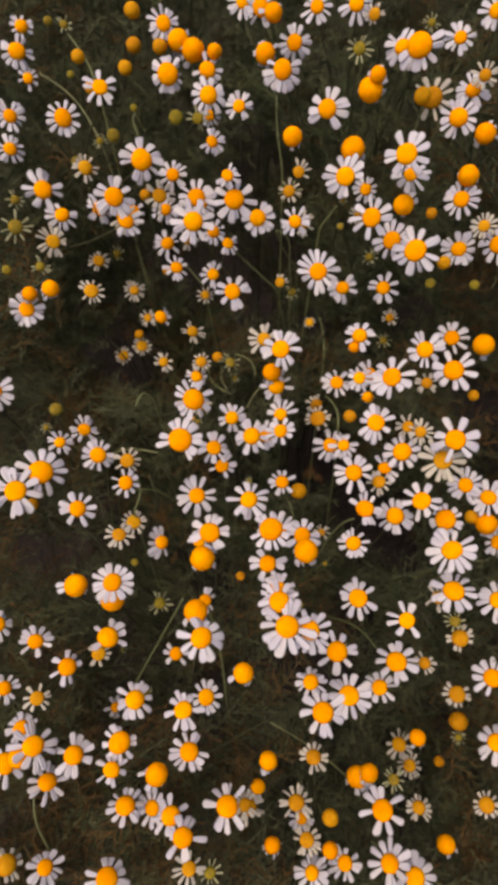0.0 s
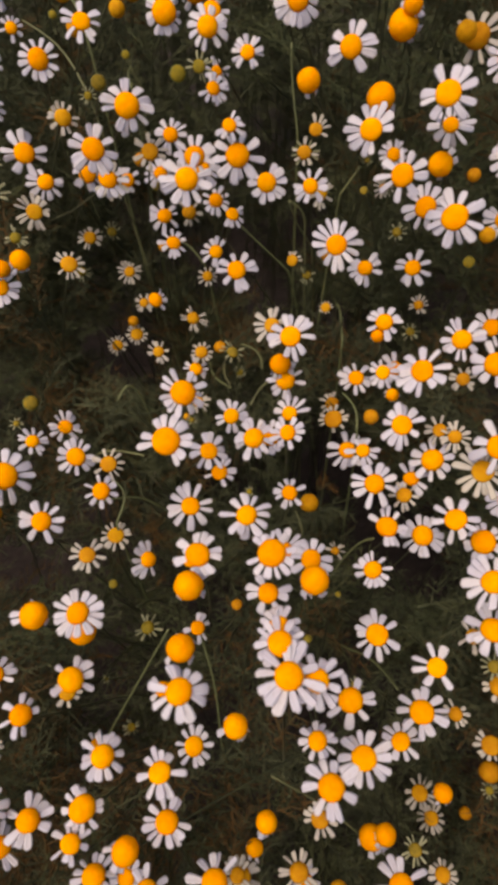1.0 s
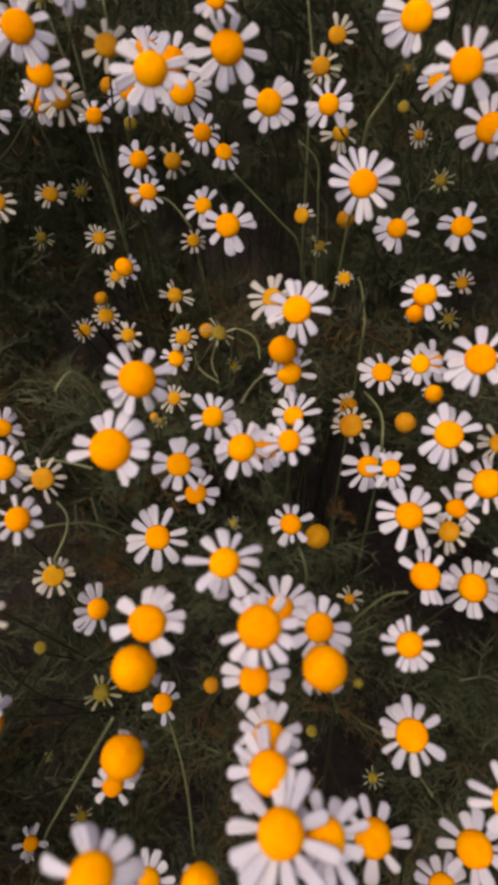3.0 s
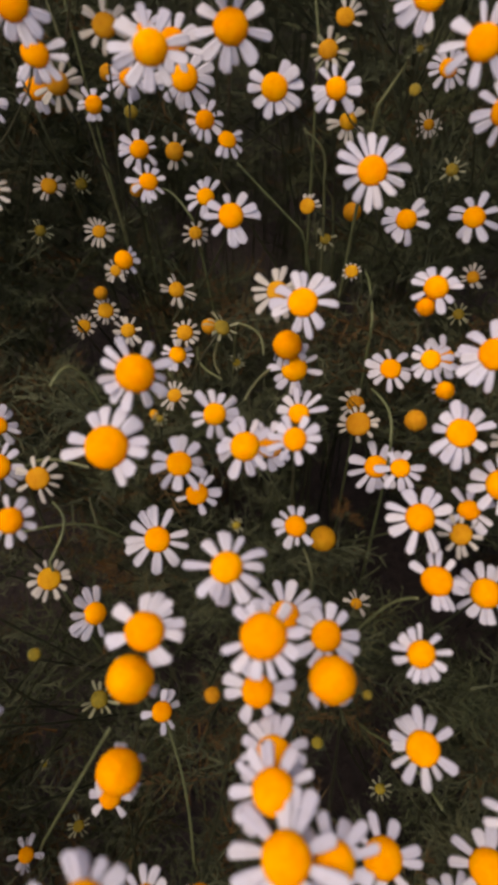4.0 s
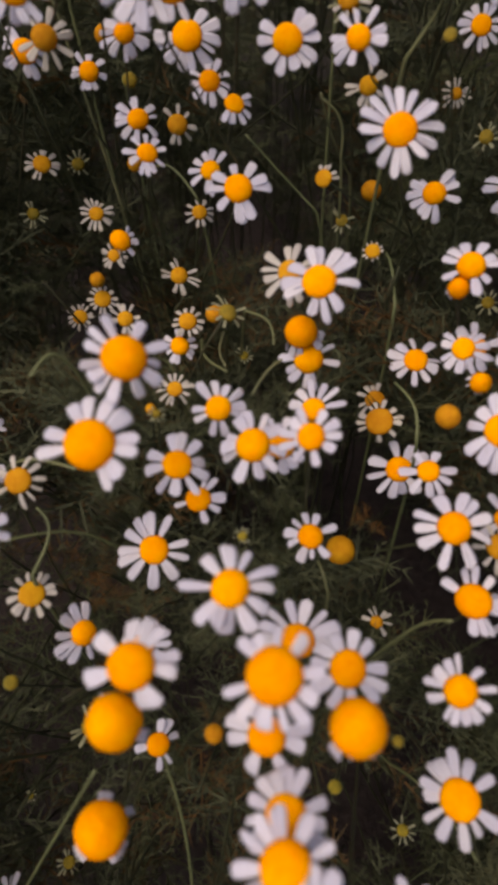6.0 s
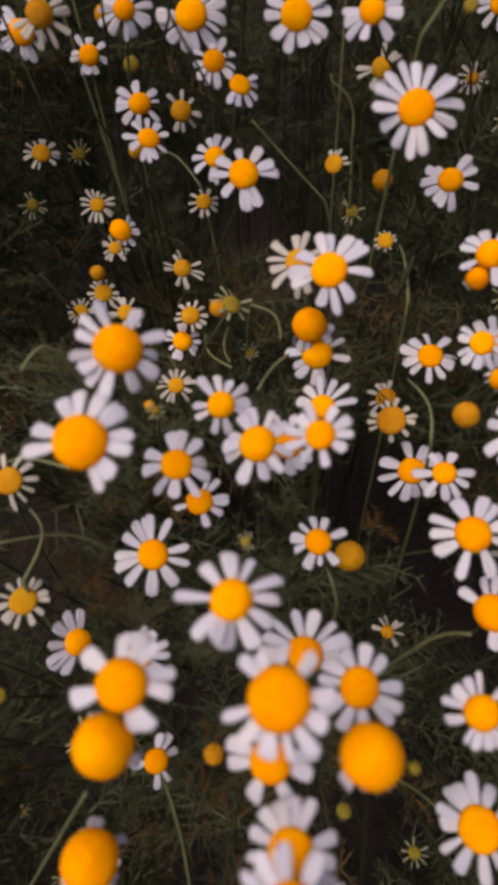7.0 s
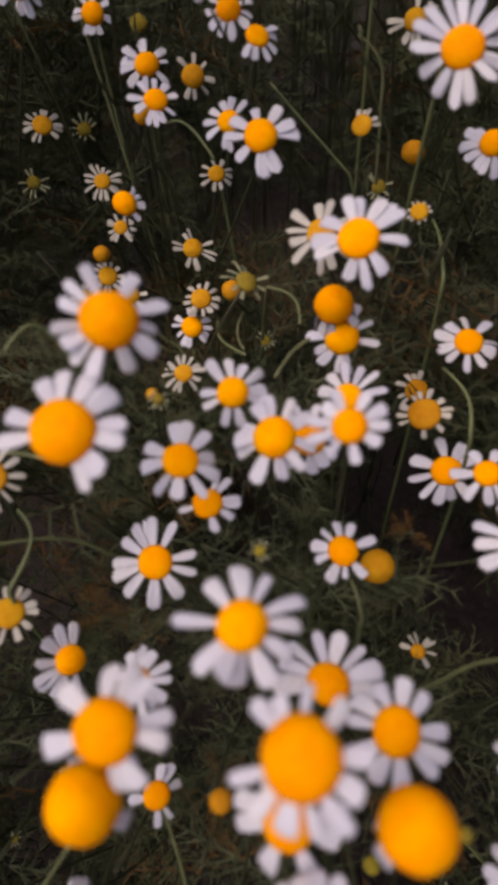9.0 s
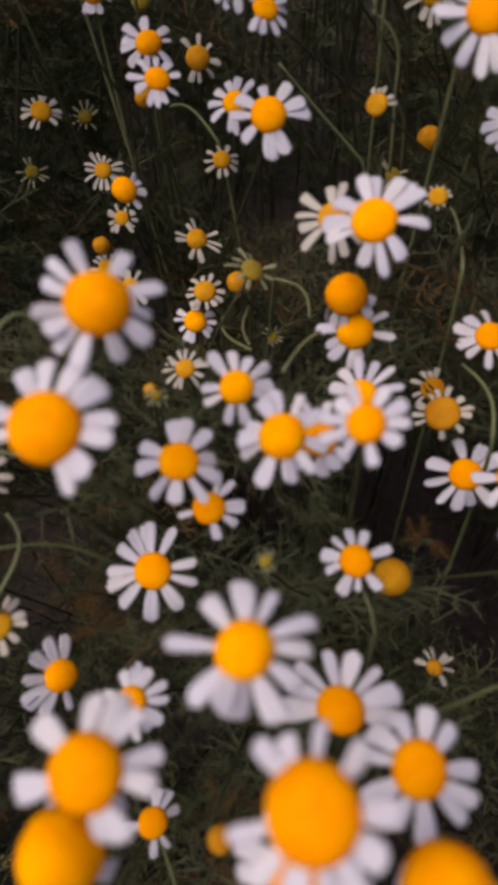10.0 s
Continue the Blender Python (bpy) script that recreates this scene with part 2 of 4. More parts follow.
# ---- leaves ----
def leaf_template(seed):
    """Segments (start, end, thickness) of a feathery, twice-divided leaf, 1 long along x."""
    r = random.Random(seed)
    segs = []
    bend = r.uniform(-0.25, 0.25)
    spine = [Vector((u, bend * u * u, 0.10 * math.sin(u * 2.2))) for u in (0, 0.25, 0.5, 0.75, 1.0)]
    at = lambda u: Vector((u, bend * u * u, 0.10 * math.sin(u * 2.2)))
    for a, b in zip(spine, spine[1:]):
        segs.append((a, b, 0.016))
    for k in range(7):
        u = 0.16 + 0.80 * k / 7
        for s in (-1, 1):
            p = at(u + r.uniform(-0.03, 0.03))
            ln = (0.34 - 0.22 * abs(u - 0.45)) * r.uniform(0.5, 1.3)
            fan = r.uniform(0.55, 1.25)
            d = Vector((math.cos(fan), s * math.sin(fan), r.uniform(-0.35, 0.6))).normalized()
            q = p + d * ln
            segs.append((p, q, 0.0105))
            for w in (0.42, 0.8):
                for s2 in (-1, 1):
                    if r.random() < 0.2:
                        continue
                    e = Vector((d.x - s2 * d.y * 0.8, d.y + s2 * d.x * 0.8, d.z + r.uniform(-0.6, 0.7))).normalized()
                    o = p.lerp(q, w)
                    segs.append((o, o + e * ln * r.uniform(0.18, 0.48), 0.0085))
    return segs


def template_mesh(segs):
    """Vertices and triangles of a leaf template: every thread is a tapering, folded sliver."""
    verts, tris = [], []
    for a, b, w in segs:
        d = (b - a).normalized()
        s = d.cross(Vector((0.1, 0.2, 1))).normalized()
        n = d.cross(s)
        i = len(verts)
        for k in range(3):
            t = 2 * math.pi * k / 3
            verts.append(a + (s * math.cos(t) + n * math.sin(t)) * w)
        verts.append(b + d * w)
        tris += [(i, i + 1, i + 3), (i + 1, i + 2, i + 3)]
    return np.array([tuple(v) for v in verts]), np.array(tris)


TEMPLATES = [template_mesh(leaf_template(k)) for k in range(8)]


def leaf_mesh(verts, tris, mat):
    me = bpy.data.meshes.new("leaf")
    me.from_pydata(verts.tolist(), [], tris.tolist())
    me.materials.append(mat)
    return me


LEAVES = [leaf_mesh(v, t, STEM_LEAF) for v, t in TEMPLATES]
LIT_SHOOT_LEAVES = [leaf_mesh(v, t, LIT_SHOOT_LEAF) for v, t in TEMPLATES]
DRY_LEAVES = [leaf_mesh(v, t, DRY_SHOOT) for v, t in TEMPLATES]


# ---- flowers ----
LABELS = {
    "open_flower": "white chamomile flower, domed orange centre",
    "young_flower": "small cream chamomile flower with thin petals",
    "old_flower": "ageing chamomile flower, swollen orange centre, drooping petals",
    "bald_head": "round yellow chamomile head without petals on a stem",
    "bud": "small closed greenish chamomile bud on a thin stem",
    "green_flower": "half-open chamomile flower with greenish centre and stubby petals",
}
STEMS = []
COUNT = [0]
QUEUE = []
HOLLOWS = []
MID_EYE = np.array((0.006, 0.06, 0.56))  # camera spot midway; leaves and stems are kept off its lines to the heads
EYES = (np.array((0.0, 0.0, 0.62)), MID_EYE, np.array((0.010, 0.10, 0.48)))


def later(grower):
    """Notes a plant down, so that all heads are known before the stems grow between them."""
    return lambda *numbers, **more: QUEUE.append((grower, numbers, more))


def blocked(points, wide):
    """How many of the points hide flower heads or side stems from the camera."""
    rel = points[:, None] - CLEAR[None]
    bad = np.zeros(len(points), bool)
    for eye_spot in EYES:
        way = eye_spot - CLEAR
        way = way / np.linalg.norm(way, axis=1)[:, None]
        along = (rel * way[None]).sum(-1)
        off = np.linalg.norm(rel - along[..., None] * way[None], axis=-1)
        bad |= ((along > -0.004) & (off < wide)).any(axis=1)
    return int(bad.sum())


def in_hollow(points):
    """How many of the points lie in gaps cleared along the camera's lines."""
    gaps = np.array(HOLLOWS)
    way = MID_EYE - gaps[:, :3]
    way = way / np.linalg.norm(way, axis=1)[:, None]
    rel = points[:, None] - gaps[None, :, :3]
    along = (rel * way[None]).sum(-1)
    off = np.linalg.norm(rel - along[..., None] * way[None], axis=-1)
    return int((off < gaps[None, :, 3]).any(axis=1).sum())


def bend(base, neck, normal, r):
    """Points of a stem that rises from the soil, leans out and meets the head along its axis."""
    d = neck - normal * (0.028 + 0.02 * r.random())
    side = Vector((r.uniform(-0.035, 0.035), r.uniform(-0.03, 0.03), 0))
    ctrl = [base, base + Vector((0, 0, d.z * r.uniform(0.45, 0.6))) + side * 0.4, base.lerp(d, 0.72) + side, d, neck]
    pts = []
    for i in range(10):
        layer = ctrl[:]
        while len(layer) > 1:
            layer = [p.lerp(q, i / 9) for p, q in zip(layer, layer[1:])]
        pts.append(layer[0])
    return pts


def stalk(parent, pts):
    stem = put("stem", tube("stem", [p - pts[0] for p in pts], [0.00052 - 0.00012 * i / 9 for i in range(10)], SHADED_STEM), parent, Matrix())
    STEMS.append((stem, pts))


def head(kind, x, y, z, mm, toward, sideways, extra=""):
    """The thing, its stem and the frame of its head."""
    COUNT[0] += 1
    r = random.Random(COUNT[0] * 7919)
    t1, t2 = radians(toward), radians(sideways)
    normal = Vector((math.sin(t2), -math.sin(t1) * math.cos(t2), math.cos(t1) * math.cos(t2)))
    centre = Vector((x, y, z))
    neck = centre - normal * mm / 4500
    cell = (math.floor(x / 0.085), math.floor(y / 0.085))
    q = random.Random(cell[0] * 131 + cell[1] * 17)
    root = Vector((cell[0] * 0.085 + q.uniform(0.01, 0.075), cell[1] * 0.085 + q.uniform(0.08, 0.15), 0.0))
    best = None
    for k in range(22):
        foot = root + Vector((r.gauss(0, 0.006 + 0.007 * k), r.gauss(0.005 * k, 0.006 + 0.006 * k), 0))
        pts = bend(foot, neck, normal, r)
        bad = blocked(np.array([pts[i].lerp(pts[i + 1], f) for i in range(2, 8) for f in (0, 0.25, 0.5, 0.75)]), 0.008) + 0.4 * in_hollow(np.array([p.lerp(q, f) for p, q in zip(pts, pts[1:7]) for f in (0, 0.5)]))
        if best is None or bad < best[0]:
            best = (bad, pts)
        if not bad:
            break
    pts = best[1]
    base = pts[0]
    thing = new("chamomile_" + kind)
    thing.location = base
    lean = ", leaning sideways" if abs(sideways) > 24 else ""
    grade = "" if kind not in ("open_flower", "old_flower") else "large " if mm > (22 if kind == "open_flower" else 11.5) else "small " if mm < (16.5 if kind == "open_flower" else 9) else ""
    tagged(thing, grade + LABELS[kind] + lean + extra, "flower" if kind != "bud" else "flower bud", "chamomile flowers")
    turn = normal.to_track_quat("Z", "Y").to_matrix().to_4x4() @ Matrix.Rotation(r.uniform(0, 6.28), 4, "Z")
    stalk(thing, pts)
    return thing, base, centre, normal, turn, r


def turned(place, degrees):
    """The angle in a head's own plane that shows these degrees (0 to the right, 90 away) to the camera."""
    best = []
    for k in range(240):
        a = k * math.pi / 120
        d = place.to_3x3() @ Vector((math.cos(a), math.sin(a), 0))
        lies = math.degrees(math.atan2(d.y * 0.81 + d.z * 0.59, d.x))
        best.append((abs((lies - degrees + 180) % 360 - 180), a))
    return min(best)[1]


def crown(thing, place, count, inner, outer, width, lift, spread, missing, r, gap=None, kinds=PETALS, petals=()):
    """A ring of petals round the centre; lift is the angle above the head's plane. petals: the degrees each one shows
    to the camera, if set.
    """
    start = r.uniform(0, 6.28)
    known = [turned(place, a) for a in petals]
    if known:
        count, missing, gap = len(known), 0.0, None
    for k in range(count):
        if r.random() < missing:
            continue
        ang = known[k] if known else start + 2 * math.pi * (k + r.uniform(-0.34, 0.34)) / count
        if gap:
            d = place.to_3x3() @ Vector((math.cos(ang), math.sin(ang), 0))
            lies = math.degrees(math.atan2(d.y * 0.82 + d.z * 0.57, d.x))
            if abs((lies - gap[0] + 180) % 360 - 180) < gap[1]:
                continue
        up = radians(lift + r.gauss(0, spread))
        length = (outer - inner) * min(1.12, r.gauss(0.98, 0.11))
        wide = width * min(1.25, max(0.6, r.gauss(0.98, 0.18)))
        m = (place @ Matrix.Rotation(ang, 4, "Z") @ Matrix.Translation((inner, 0, -0.0002 + 0.0002 * (k % 2)))
             @ Matrix.Rotation(-up, 4, "Y") @ Matrix.Rotation(radians(r.gauss(0, 11)), 4, "X") @ Matrix.Diagonal((length, wide, length * 0.8, 1)))
        put("petal", r.choice(kinds), thing, m)


def grow_open_flower(x, y, z, mm, toward, sideways, ratio=0.45, gap=None, petals=()):
    thing, base, centre, normal, turn, r = head("open_flower", x, y, z, mm, toward, sideways, ", some petals lost" if gap else "")
    size = mm / 1000
    rad = size * 0.5 * ratio
    place = Matrix.Translation(centre - normal * rad * 0.35 - base) @ turn
    dome = r.choice(DOMES[1:] if ratio > 0.47 else DOMES[:3])
    put("flower_centre", dome, thing, place @ Matrix.Diagonal((rad * r.uniform(0.95, 1.05), rad * r.uniform(0.95, 1.05), rad * 1.05, 1)))
    put("calyx", CUP, thing, place @ Matrix.Translation((0, 0, -rad * 0.30)) @ Matrix.Scale(rad * 0.92, 4))
    crown(thing, place, r.choice((11, 12, 12, 13, 14)), rad * 0.80, size * 0.526, size * (0.160 * min(1.0, 11.5 / len(petals)) if petals else 0.152), (r.uniform(-9, 6) if petals else r.uniform(-16, 8)) - (30 if petals else 70) * max(0, ratio - 0.45), r.choice((5, 7, 10)), r.choice((0.0, 0.03, 0.08)), r, gap, petals=petals)


def grow_young_flower(x, y, z, mm, toward, sideways, ratio=0.45, gap=None, petals=()):
    thing, base, centre, normal, turn, r = head("young_flower", x, y, z, mm, toward, sideways)
    size = mm / 1000
    rad = size * 0.5 * ratio
    place = Matrix.Translation(centre - normal * rad * 0.35 - base) @ turn
    put("flower_centre", r.choice(YOUNG_DOMES), thing, place @ Matrix.Scale(rad, 4))
    put("calyx", CUP, thing, place @ Matrix.Translation((0, 0, -rad * 0.30)) @ Matrix.Scale(rad * 0.92, 4))
    crown(thing, place, r.choice((11, 12, 13, 14)), rad * 0.8, size * 0.52, size * 0.122, r.uniform(-8, 14), 9, 0.10, r, gap, YOUNG_PETALS, petals)


def grow_old_flower(x, y, z, mm, toward, sideways):
    thing, base, centre, normal, turn, r = head("old_flower", x, y, z, mm, toward, sideways)
    rad = mm / 2000
    place = Matrix.Translation(centre - normal * rad * 0.3 - base) @ turn
    put("flower_centre", r.choice(BALLS), thing, place @ Matrix.Scale(rad, 4))
    put("calyx", CUP, thing, place @ Matrix.Translation((0, 0, -rad * 0.32)) @ Matrix.Scale(rad * 0.85, 4))
    crown(thing, place @ Matrix.Translation((0, 0, -rad * 0.25)), 11, rad * 0.75, rad * 1.85, rad * 0.5, -64, 12, 0.35, r)


def grow_bald_head(x, y, z, mm, toward, sideways):
    thing, base, centre, normal, turn, r = head("bald_head", x, y, z, mm, toward, sideways)
    rad = mm / 2000
    place = Matrix.Translation(centre - normal * rad * 0.3 - base) @ turn
    put("flower_centre", r.choice(YOUNG_BALLS), thing, place @ Matrix.Scale(rad, 4))
    put("calyx", CUP, thing, place @ Matrix.Translation((0, 0, -rad * 0.32)) @ Matrix.Scale(rad * 0.85, 4))


def grow_bud(x, y, z, mm, toward, sideways):
    thing, base, centre, normal, turn, r = head("bud", x, y, z, mm, toward, sideways)
    rad = mm / 2000
    place = Matrix.Translation(centre - normal * rad * 0.2 - base) @ turn
    put("bud_tip", r.choice(GREEN_DOMES), thing, place @ Matrix.Scale(rad * 0.92, 4))
    put("calyx", CUP, thing, place @ Matrix.Translation((0, 0, -rad * 0.05)) @ Matrix.Scale(rad, 4))


def grow_green_flower(x, y, z, mm, toward, sideways):
    thing, base, centre, normal, turn, r = head("green_flower", x, y, z, mm, toward, sideways)
    size = mm / 1000
    rad = size * 0.22
    place = Matrix.Translation(centre - normal * rad * 0.3 - base) @ turn
    put("flower_centre", r.choice(GREEN_DOMES), thing, place @ Matrix.Scale(rad, 4))
    put("calyx", CUP, thing, place @ Matrix.Translation((0, 0, -rad * 0.30)) @ Matrix.Scale(rad * 0.95, 4))
    crown(thing, place, 11, rad * 0.75, size * 0.5, size * 0.075, r.uniform(0, 35), 12, 0.15, r, None, GREEN_PETALS)


def grow_side_stem(x0, y0, z0, x1, y1, z1):
    """A thin branching stalk that runs from one place to the other and on down to the soil."""
    COUNT[0] += 1
    r = random.Random(COUNT[0] * 31)
    a, b = Vector((x0, y0, z0)), Vector((x1, y1, z1))
    if a.z < b.z:
        a, b = b, a
    base = Vector((b.x + (b.x - a.x) * 1.6, b.y + 0.03 + (b.y - a.y) * 1.6, 0.0))
    thing = new("chamomile_side_stem")
    thing.location = base
    tagged(thing, "bare thin green side stem of a chamomile plant", "plant stem", "chamomile side stems")
    bow = Vector((r.uniform(-0.004, 0.004), r.uniform(-0.004, 0.004), r.uniform(0.0, 0.004)))
    knee = b + (b - a) * 0.25
    pts = [a.lerp(b, k / 9) + bow * math.sin(math.pi * k / 9) for k in range(10)]
    pts += [b.lerp(knee, k / 15).lerp(knee.lerp(base, k / 15), k / 15) for k in range(1, 16)]
    rad = [0.00046 + 0.0003 * i / 24 for i in range(25)]
    put("stem", tube("stem", [p - base for p in pts], rad, LIT_SIDE_STEM), thing, Matrix())


def sprig(x, y, z, mm, shapes, name, label):
    """A leafy shoot: a stalk from the soil with a tuft of feathery leaves at its top."""
    COUNT[0] += 1
    r = random.Random(COUNT[0] * 57)
    tip = Vector((x, y, z))
    base = Vector((x + r.uniform(-0.02, 0.02), y + r.uniform(0.06, 0.12), 0.0))
    thing = new(name)
    thing.location = base
    tagged(thing, label, "plant", "chamomile leaf shoots")
    mid = base.lerp(tip, 0.6) + Vector((0, 0.015, 0.02))
    pts = [base.lerp(mid, k / 6).lerp(mid.lerp(tip, k / 6), k / 6) for k in range(7)]
    stem = put("stem", tube("stem", [p - base for p in pts], [0.0009 - 0.00007 * k for k in range(7)], SHADED_STEM), thing, Matrix())
    size = mm / 1000
    for k in range(r.randint(7, 10)):
        a = r.uniform(0, 6.28)
        d = Vector((math.cos(a), math.sin(a), r.uniform(0.0, 0.7))).normalized()
        p = pts[-1].lerp(pts[-2], r.uniform(0, 0.6))
        turn = d.to_track_quat("X", "Z").to_matrix().to_4x4() @ Matrix.Rotation(r.uniform(-0.6, 0.6), 4, "X")
        length = size * r.uniform(0.45, 0.75)
        if blocked(np.array([p + d * length * 0.4, p + d * length * 0.7, p + d * length]), 0.011):
            continue
        put("leaf", r.choice(shapes), stem, Matrix.Translation(p - base) @ turn @ Matrix.Scale(length, 4))


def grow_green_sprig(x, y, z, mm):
    sprig(x, y, z, mm, LIT_SHOOT_LEAVES, "chamomile_leaf_shoot", "green feathery leaf shoot, painted lighter as if lit, between chamomile flowers")


def grow_dry_sprig(x, y, z, mm):
    sprig(x, y, z, mm, DRY_LEAVES, "withered_leaf_shoot", "withered brown feathery leaf shoot among chamomile stems")


open_flower, young_flower, old_flower = later(grow_open_flower), later(grow_young_flower), later(grow_old_flower)
bald_head, bud, green_flower = later(grow_bald_head), later(grow_bud), later(grow_green_flower)
side_stem = later(grow_side_stem)
hollow = lambda x, y, wide: HOLLOWS.append((x, y, 0.04, wide))  # gap to the soil, cleared along the camera's line to fit its view
green_sprig, dry_sprig = later(grow_green_sprig), later(grow_dry_sprig)

open_flower(-0.0752, 0.3262, 0.4679, 17.3, 37, 12, 0.45, petals=(4, 41, 96, 151, 181, 226, 266, 301, 316))
open_flower(-0.0443, 0.3582, 0.4595, 19.9, 54, 8, 0.55)
open_flower(-0.0237, 0.3792, 0.4525, 17.8, 47, 8, 0.55)
open_flower(-0.0194, 0.3056, 0.4737, 17.8, 46, 3, 0.48)
open_flower(-0.0055, 0.3582, 0.4423, 15.9, 47, 4, 0.45)
open_flower(0.0167, 0.3263, 0.4759, 20.1, 57, -1, 0.48, petals=(21, 151, 191, 211, 236, 256, 276, 301, 326, 356))
open_flower(0.0241, 0.3597, 0.4742, 17.6, 62, -2, 0.45)
old_flower(0.0085, 0.3494, 0.4731, 10.5, 66, 0)
open_flower(-0.0954, 0.3187, 0.4559, 18.1, 49, 18, 0.50, petals=(21, 46, 76, 106, 141, 171, 201, 226, 256, 284, 311, 341))
old_flower(0.0612, 0.3255, 0.4661, 12.4, 70, -20)
old_flower(0.0638, 0.3238, 0.4746, 8.0, 54, -6)
open_flower(0.0393, 0.3148, 0.4625, 20.8, 54, -7, 0.45, petals=(6, 26, 61, 89, 141, 186, 211, 301, 341))
young_flower(0.0951, 0.3304, 0.4604, 21.7, 51, -11, 0.50)
bald_head(0.0867, 0.3193, 0.4663, 8.5, 60, -21)
old_flower(0.0220, 0.3061, 0.4533, 9.8, 42, -6)
open_flower(-0.0189, 0.3138, 0.4461, 13.5, 43, 22, 0.45, gap=(150, 40))
bud(-0.0482, 0.4108, 0.4086, 9.7, 55, 7)
open_flower(0.0706, 0.2653, 0.4675, 20.5, 47, -19, 0.46, petals=(13, 46, 71, 116, 168, 194, 236, 301, 331))
open_flower(0.0793, 0.2820, 0.4469, 18.4, 52, -19, 0.35)
open_flower(-0.0526, 0.2875, 0.4516, 21.3, 50, 13, 0.48, petals=(1, 23, 56, 96, 128, 168, 191, 249, 266, 291, 326))
young_flower(-0.0839, 0.2984, 0.4409, 13.4, 43, 26, 0.55)
bud(-0.0918, 0.3121, 0.4353, 6.6, 53, 11)
open_flower(-0.0106, 0.2845, 0.4454, 13.4, 30, 6, 0.45, petals=(3, 21, 46, 73, 218, 246, 293, 333))
open_flower(0.0495, 0.2945, 0.4383, 21.6, 51, -9, 0.45, petals=(0, 31, 60, 88, 108, 149, 176, 199, 223, 256, 273))
old_flower(0.0543, 0.3112, 0.4440, 12.3, 44, -10)
open_flower(0.0727, 0.3497, 0.3955, 15.8, 47, -3, 0.45)
young_flower(0.0285, 0.3287, 0.4203, 14.8, 37, 2, 0.45, petals=(15, 40, 64, 98, 323))
open_flower(-0.1295, 0.3532, 0.3933, 25.5, 46, 19, 0.45, petals=(18, 74, 98, 132, 179, 206, 248, 291, 353))
open_flower(-0.0653, 0.2701, 0.4428, 20.1, 45, 20, 0.45, petals=(36, 77, 99, 143, 173, 214, 235, 267, 297, 323, 351))
young_flower(-0.0706, 0.3047, 0.4069, 17.6, 53, 21, 0.45)
open_flower(-0.0285, 0.3019, 0.4219, 19.1, 34, 9, 0.50)
open_flower(-0.0457, 0.3443, 0.4087, 17.6, 46, 6, 0.45)
open_flower(-0.0073, 0.2815, 0.4339, 22.2, 48, 7, 0.45, petals=(34, 74, 114, 154, 194, 231, 260, 279, 314, 354))
young_flower(-0.0464, 0.2896, 0.4306, 16.4, 46, 11, 0.45)
green_flower(0.0242, 0.3254, 0.4101, 14.4, 52, -1)
open_flower(-0.1187, 0.3439, 0.3816, 20.1, 40, 18, 0.45)
open_flower(-0.0268, 0.2584, 0.4371, 21.0, 48, 8, 0.45, petals=(19, 64, 104, 144, 184, 206, 242, 269, 302, 347))
open_flower(0.0049, 0.3030, 0.4079, 20.8, 47, 3, 0.45, petals=(12, 35, 62, 154, 184, 226, 256, 289, 319, 334))
open_flower(0.0254, 0.2937, 0.4120, 16.5, 48, 0, 0.45, petals=(18, 57, 99, 132, 180, 200, 226, 254, 314, 352))
open_flower(0.0587, 0.2579, 0.4397, 20.3, 48, -9, 0.45, petals=(30, 65, 94, 143, 181, 211, 259, 306, 354))
old_flower(0.0800, 0.2846, 0.4280, 10.5, 66, -18)
bald_head(0.0952, 0.2829, 0.4245, 5.9, 52, -17)
open_flower(-0.0210, 0.3135, 0.3913, 14.7, 35, 8, 0.50, petals=(36, 68, 98, 154, 196, 224, 252, 284, 324, 359))
open_flower(0.0823, 0.2538, 0.4239, 23.6, 44, -21, 0.45)
open_flower(0.0745, 0.2720, 0.4163, 20.2, 42, -19, 0.45)
open_flower(0.1157, 0.2835, 0.4021, 19.3, 37, -20, 0.45)
young_flower(0.1170, 0.2650, 0.4299, 12.9, 46, -25, 0.45)
open_flower(0.1307, 0.2714, 0.4142, 20.7, 41, -29, 0.45)
bald_head(0.1039, 0.2677, 0.4051, 7.2, 44, -21)
bud(0.1047, 0.2802, 0.3803, 5.9, 43, -19)
bud(0.1255, 0.2693, 0.3884, 5.7, 43, -24)
young_flower(-0.1223, 0.3253, 0.3755, 19.8, 37, 27, 0.45)
open_flower(-0.0521, 0.3313, 0.3697, 18.5, 32, 9, 0.45, petals=(18, 51, 107, 150, 168, 196, 233, 270, 328))
young_flower(-0.0414, 0.3544, 0.3560, 15.5, 46, 14, 0.55, petals=(48, 88, 132, 255, 278, 318, 358))
open_flower(-0.0123, 0.3101, 0.3859, 15.2, 25, 19, 0.45, petals=(21, 44, 239, 266, 304, 334))
open_flower(-0.0449, 0.3097, 0.3681, 16.4, 29, 14, 0.45, petals=(25, 64, 100, 138, 183, 213, 258, 276, 293, 325))
bald_head(-0.0525, 0.3176, 0.3590, 5.8, 44, 9)
open_flower(0.0374, 0.2679, 0.3991, 23.1, 43, -9, 0.40, petals=(9, 29, 44, 73, 94, 112, 134, 154, 180, 204, 239, 266, 284, 310, 337))
open_flower(-0.0229, 0.3126, 0.3602, 17.3, 35, 0, 0.45, petals=(53, 88, 111, 148, 182, 213, 260, 275))
open_flower(-0.0099, 0.2861, 0.3695, 21.1, 35, 2, 0.45, petals=(10, 23, 58, 105, 150, 184, 226, 276, 300))
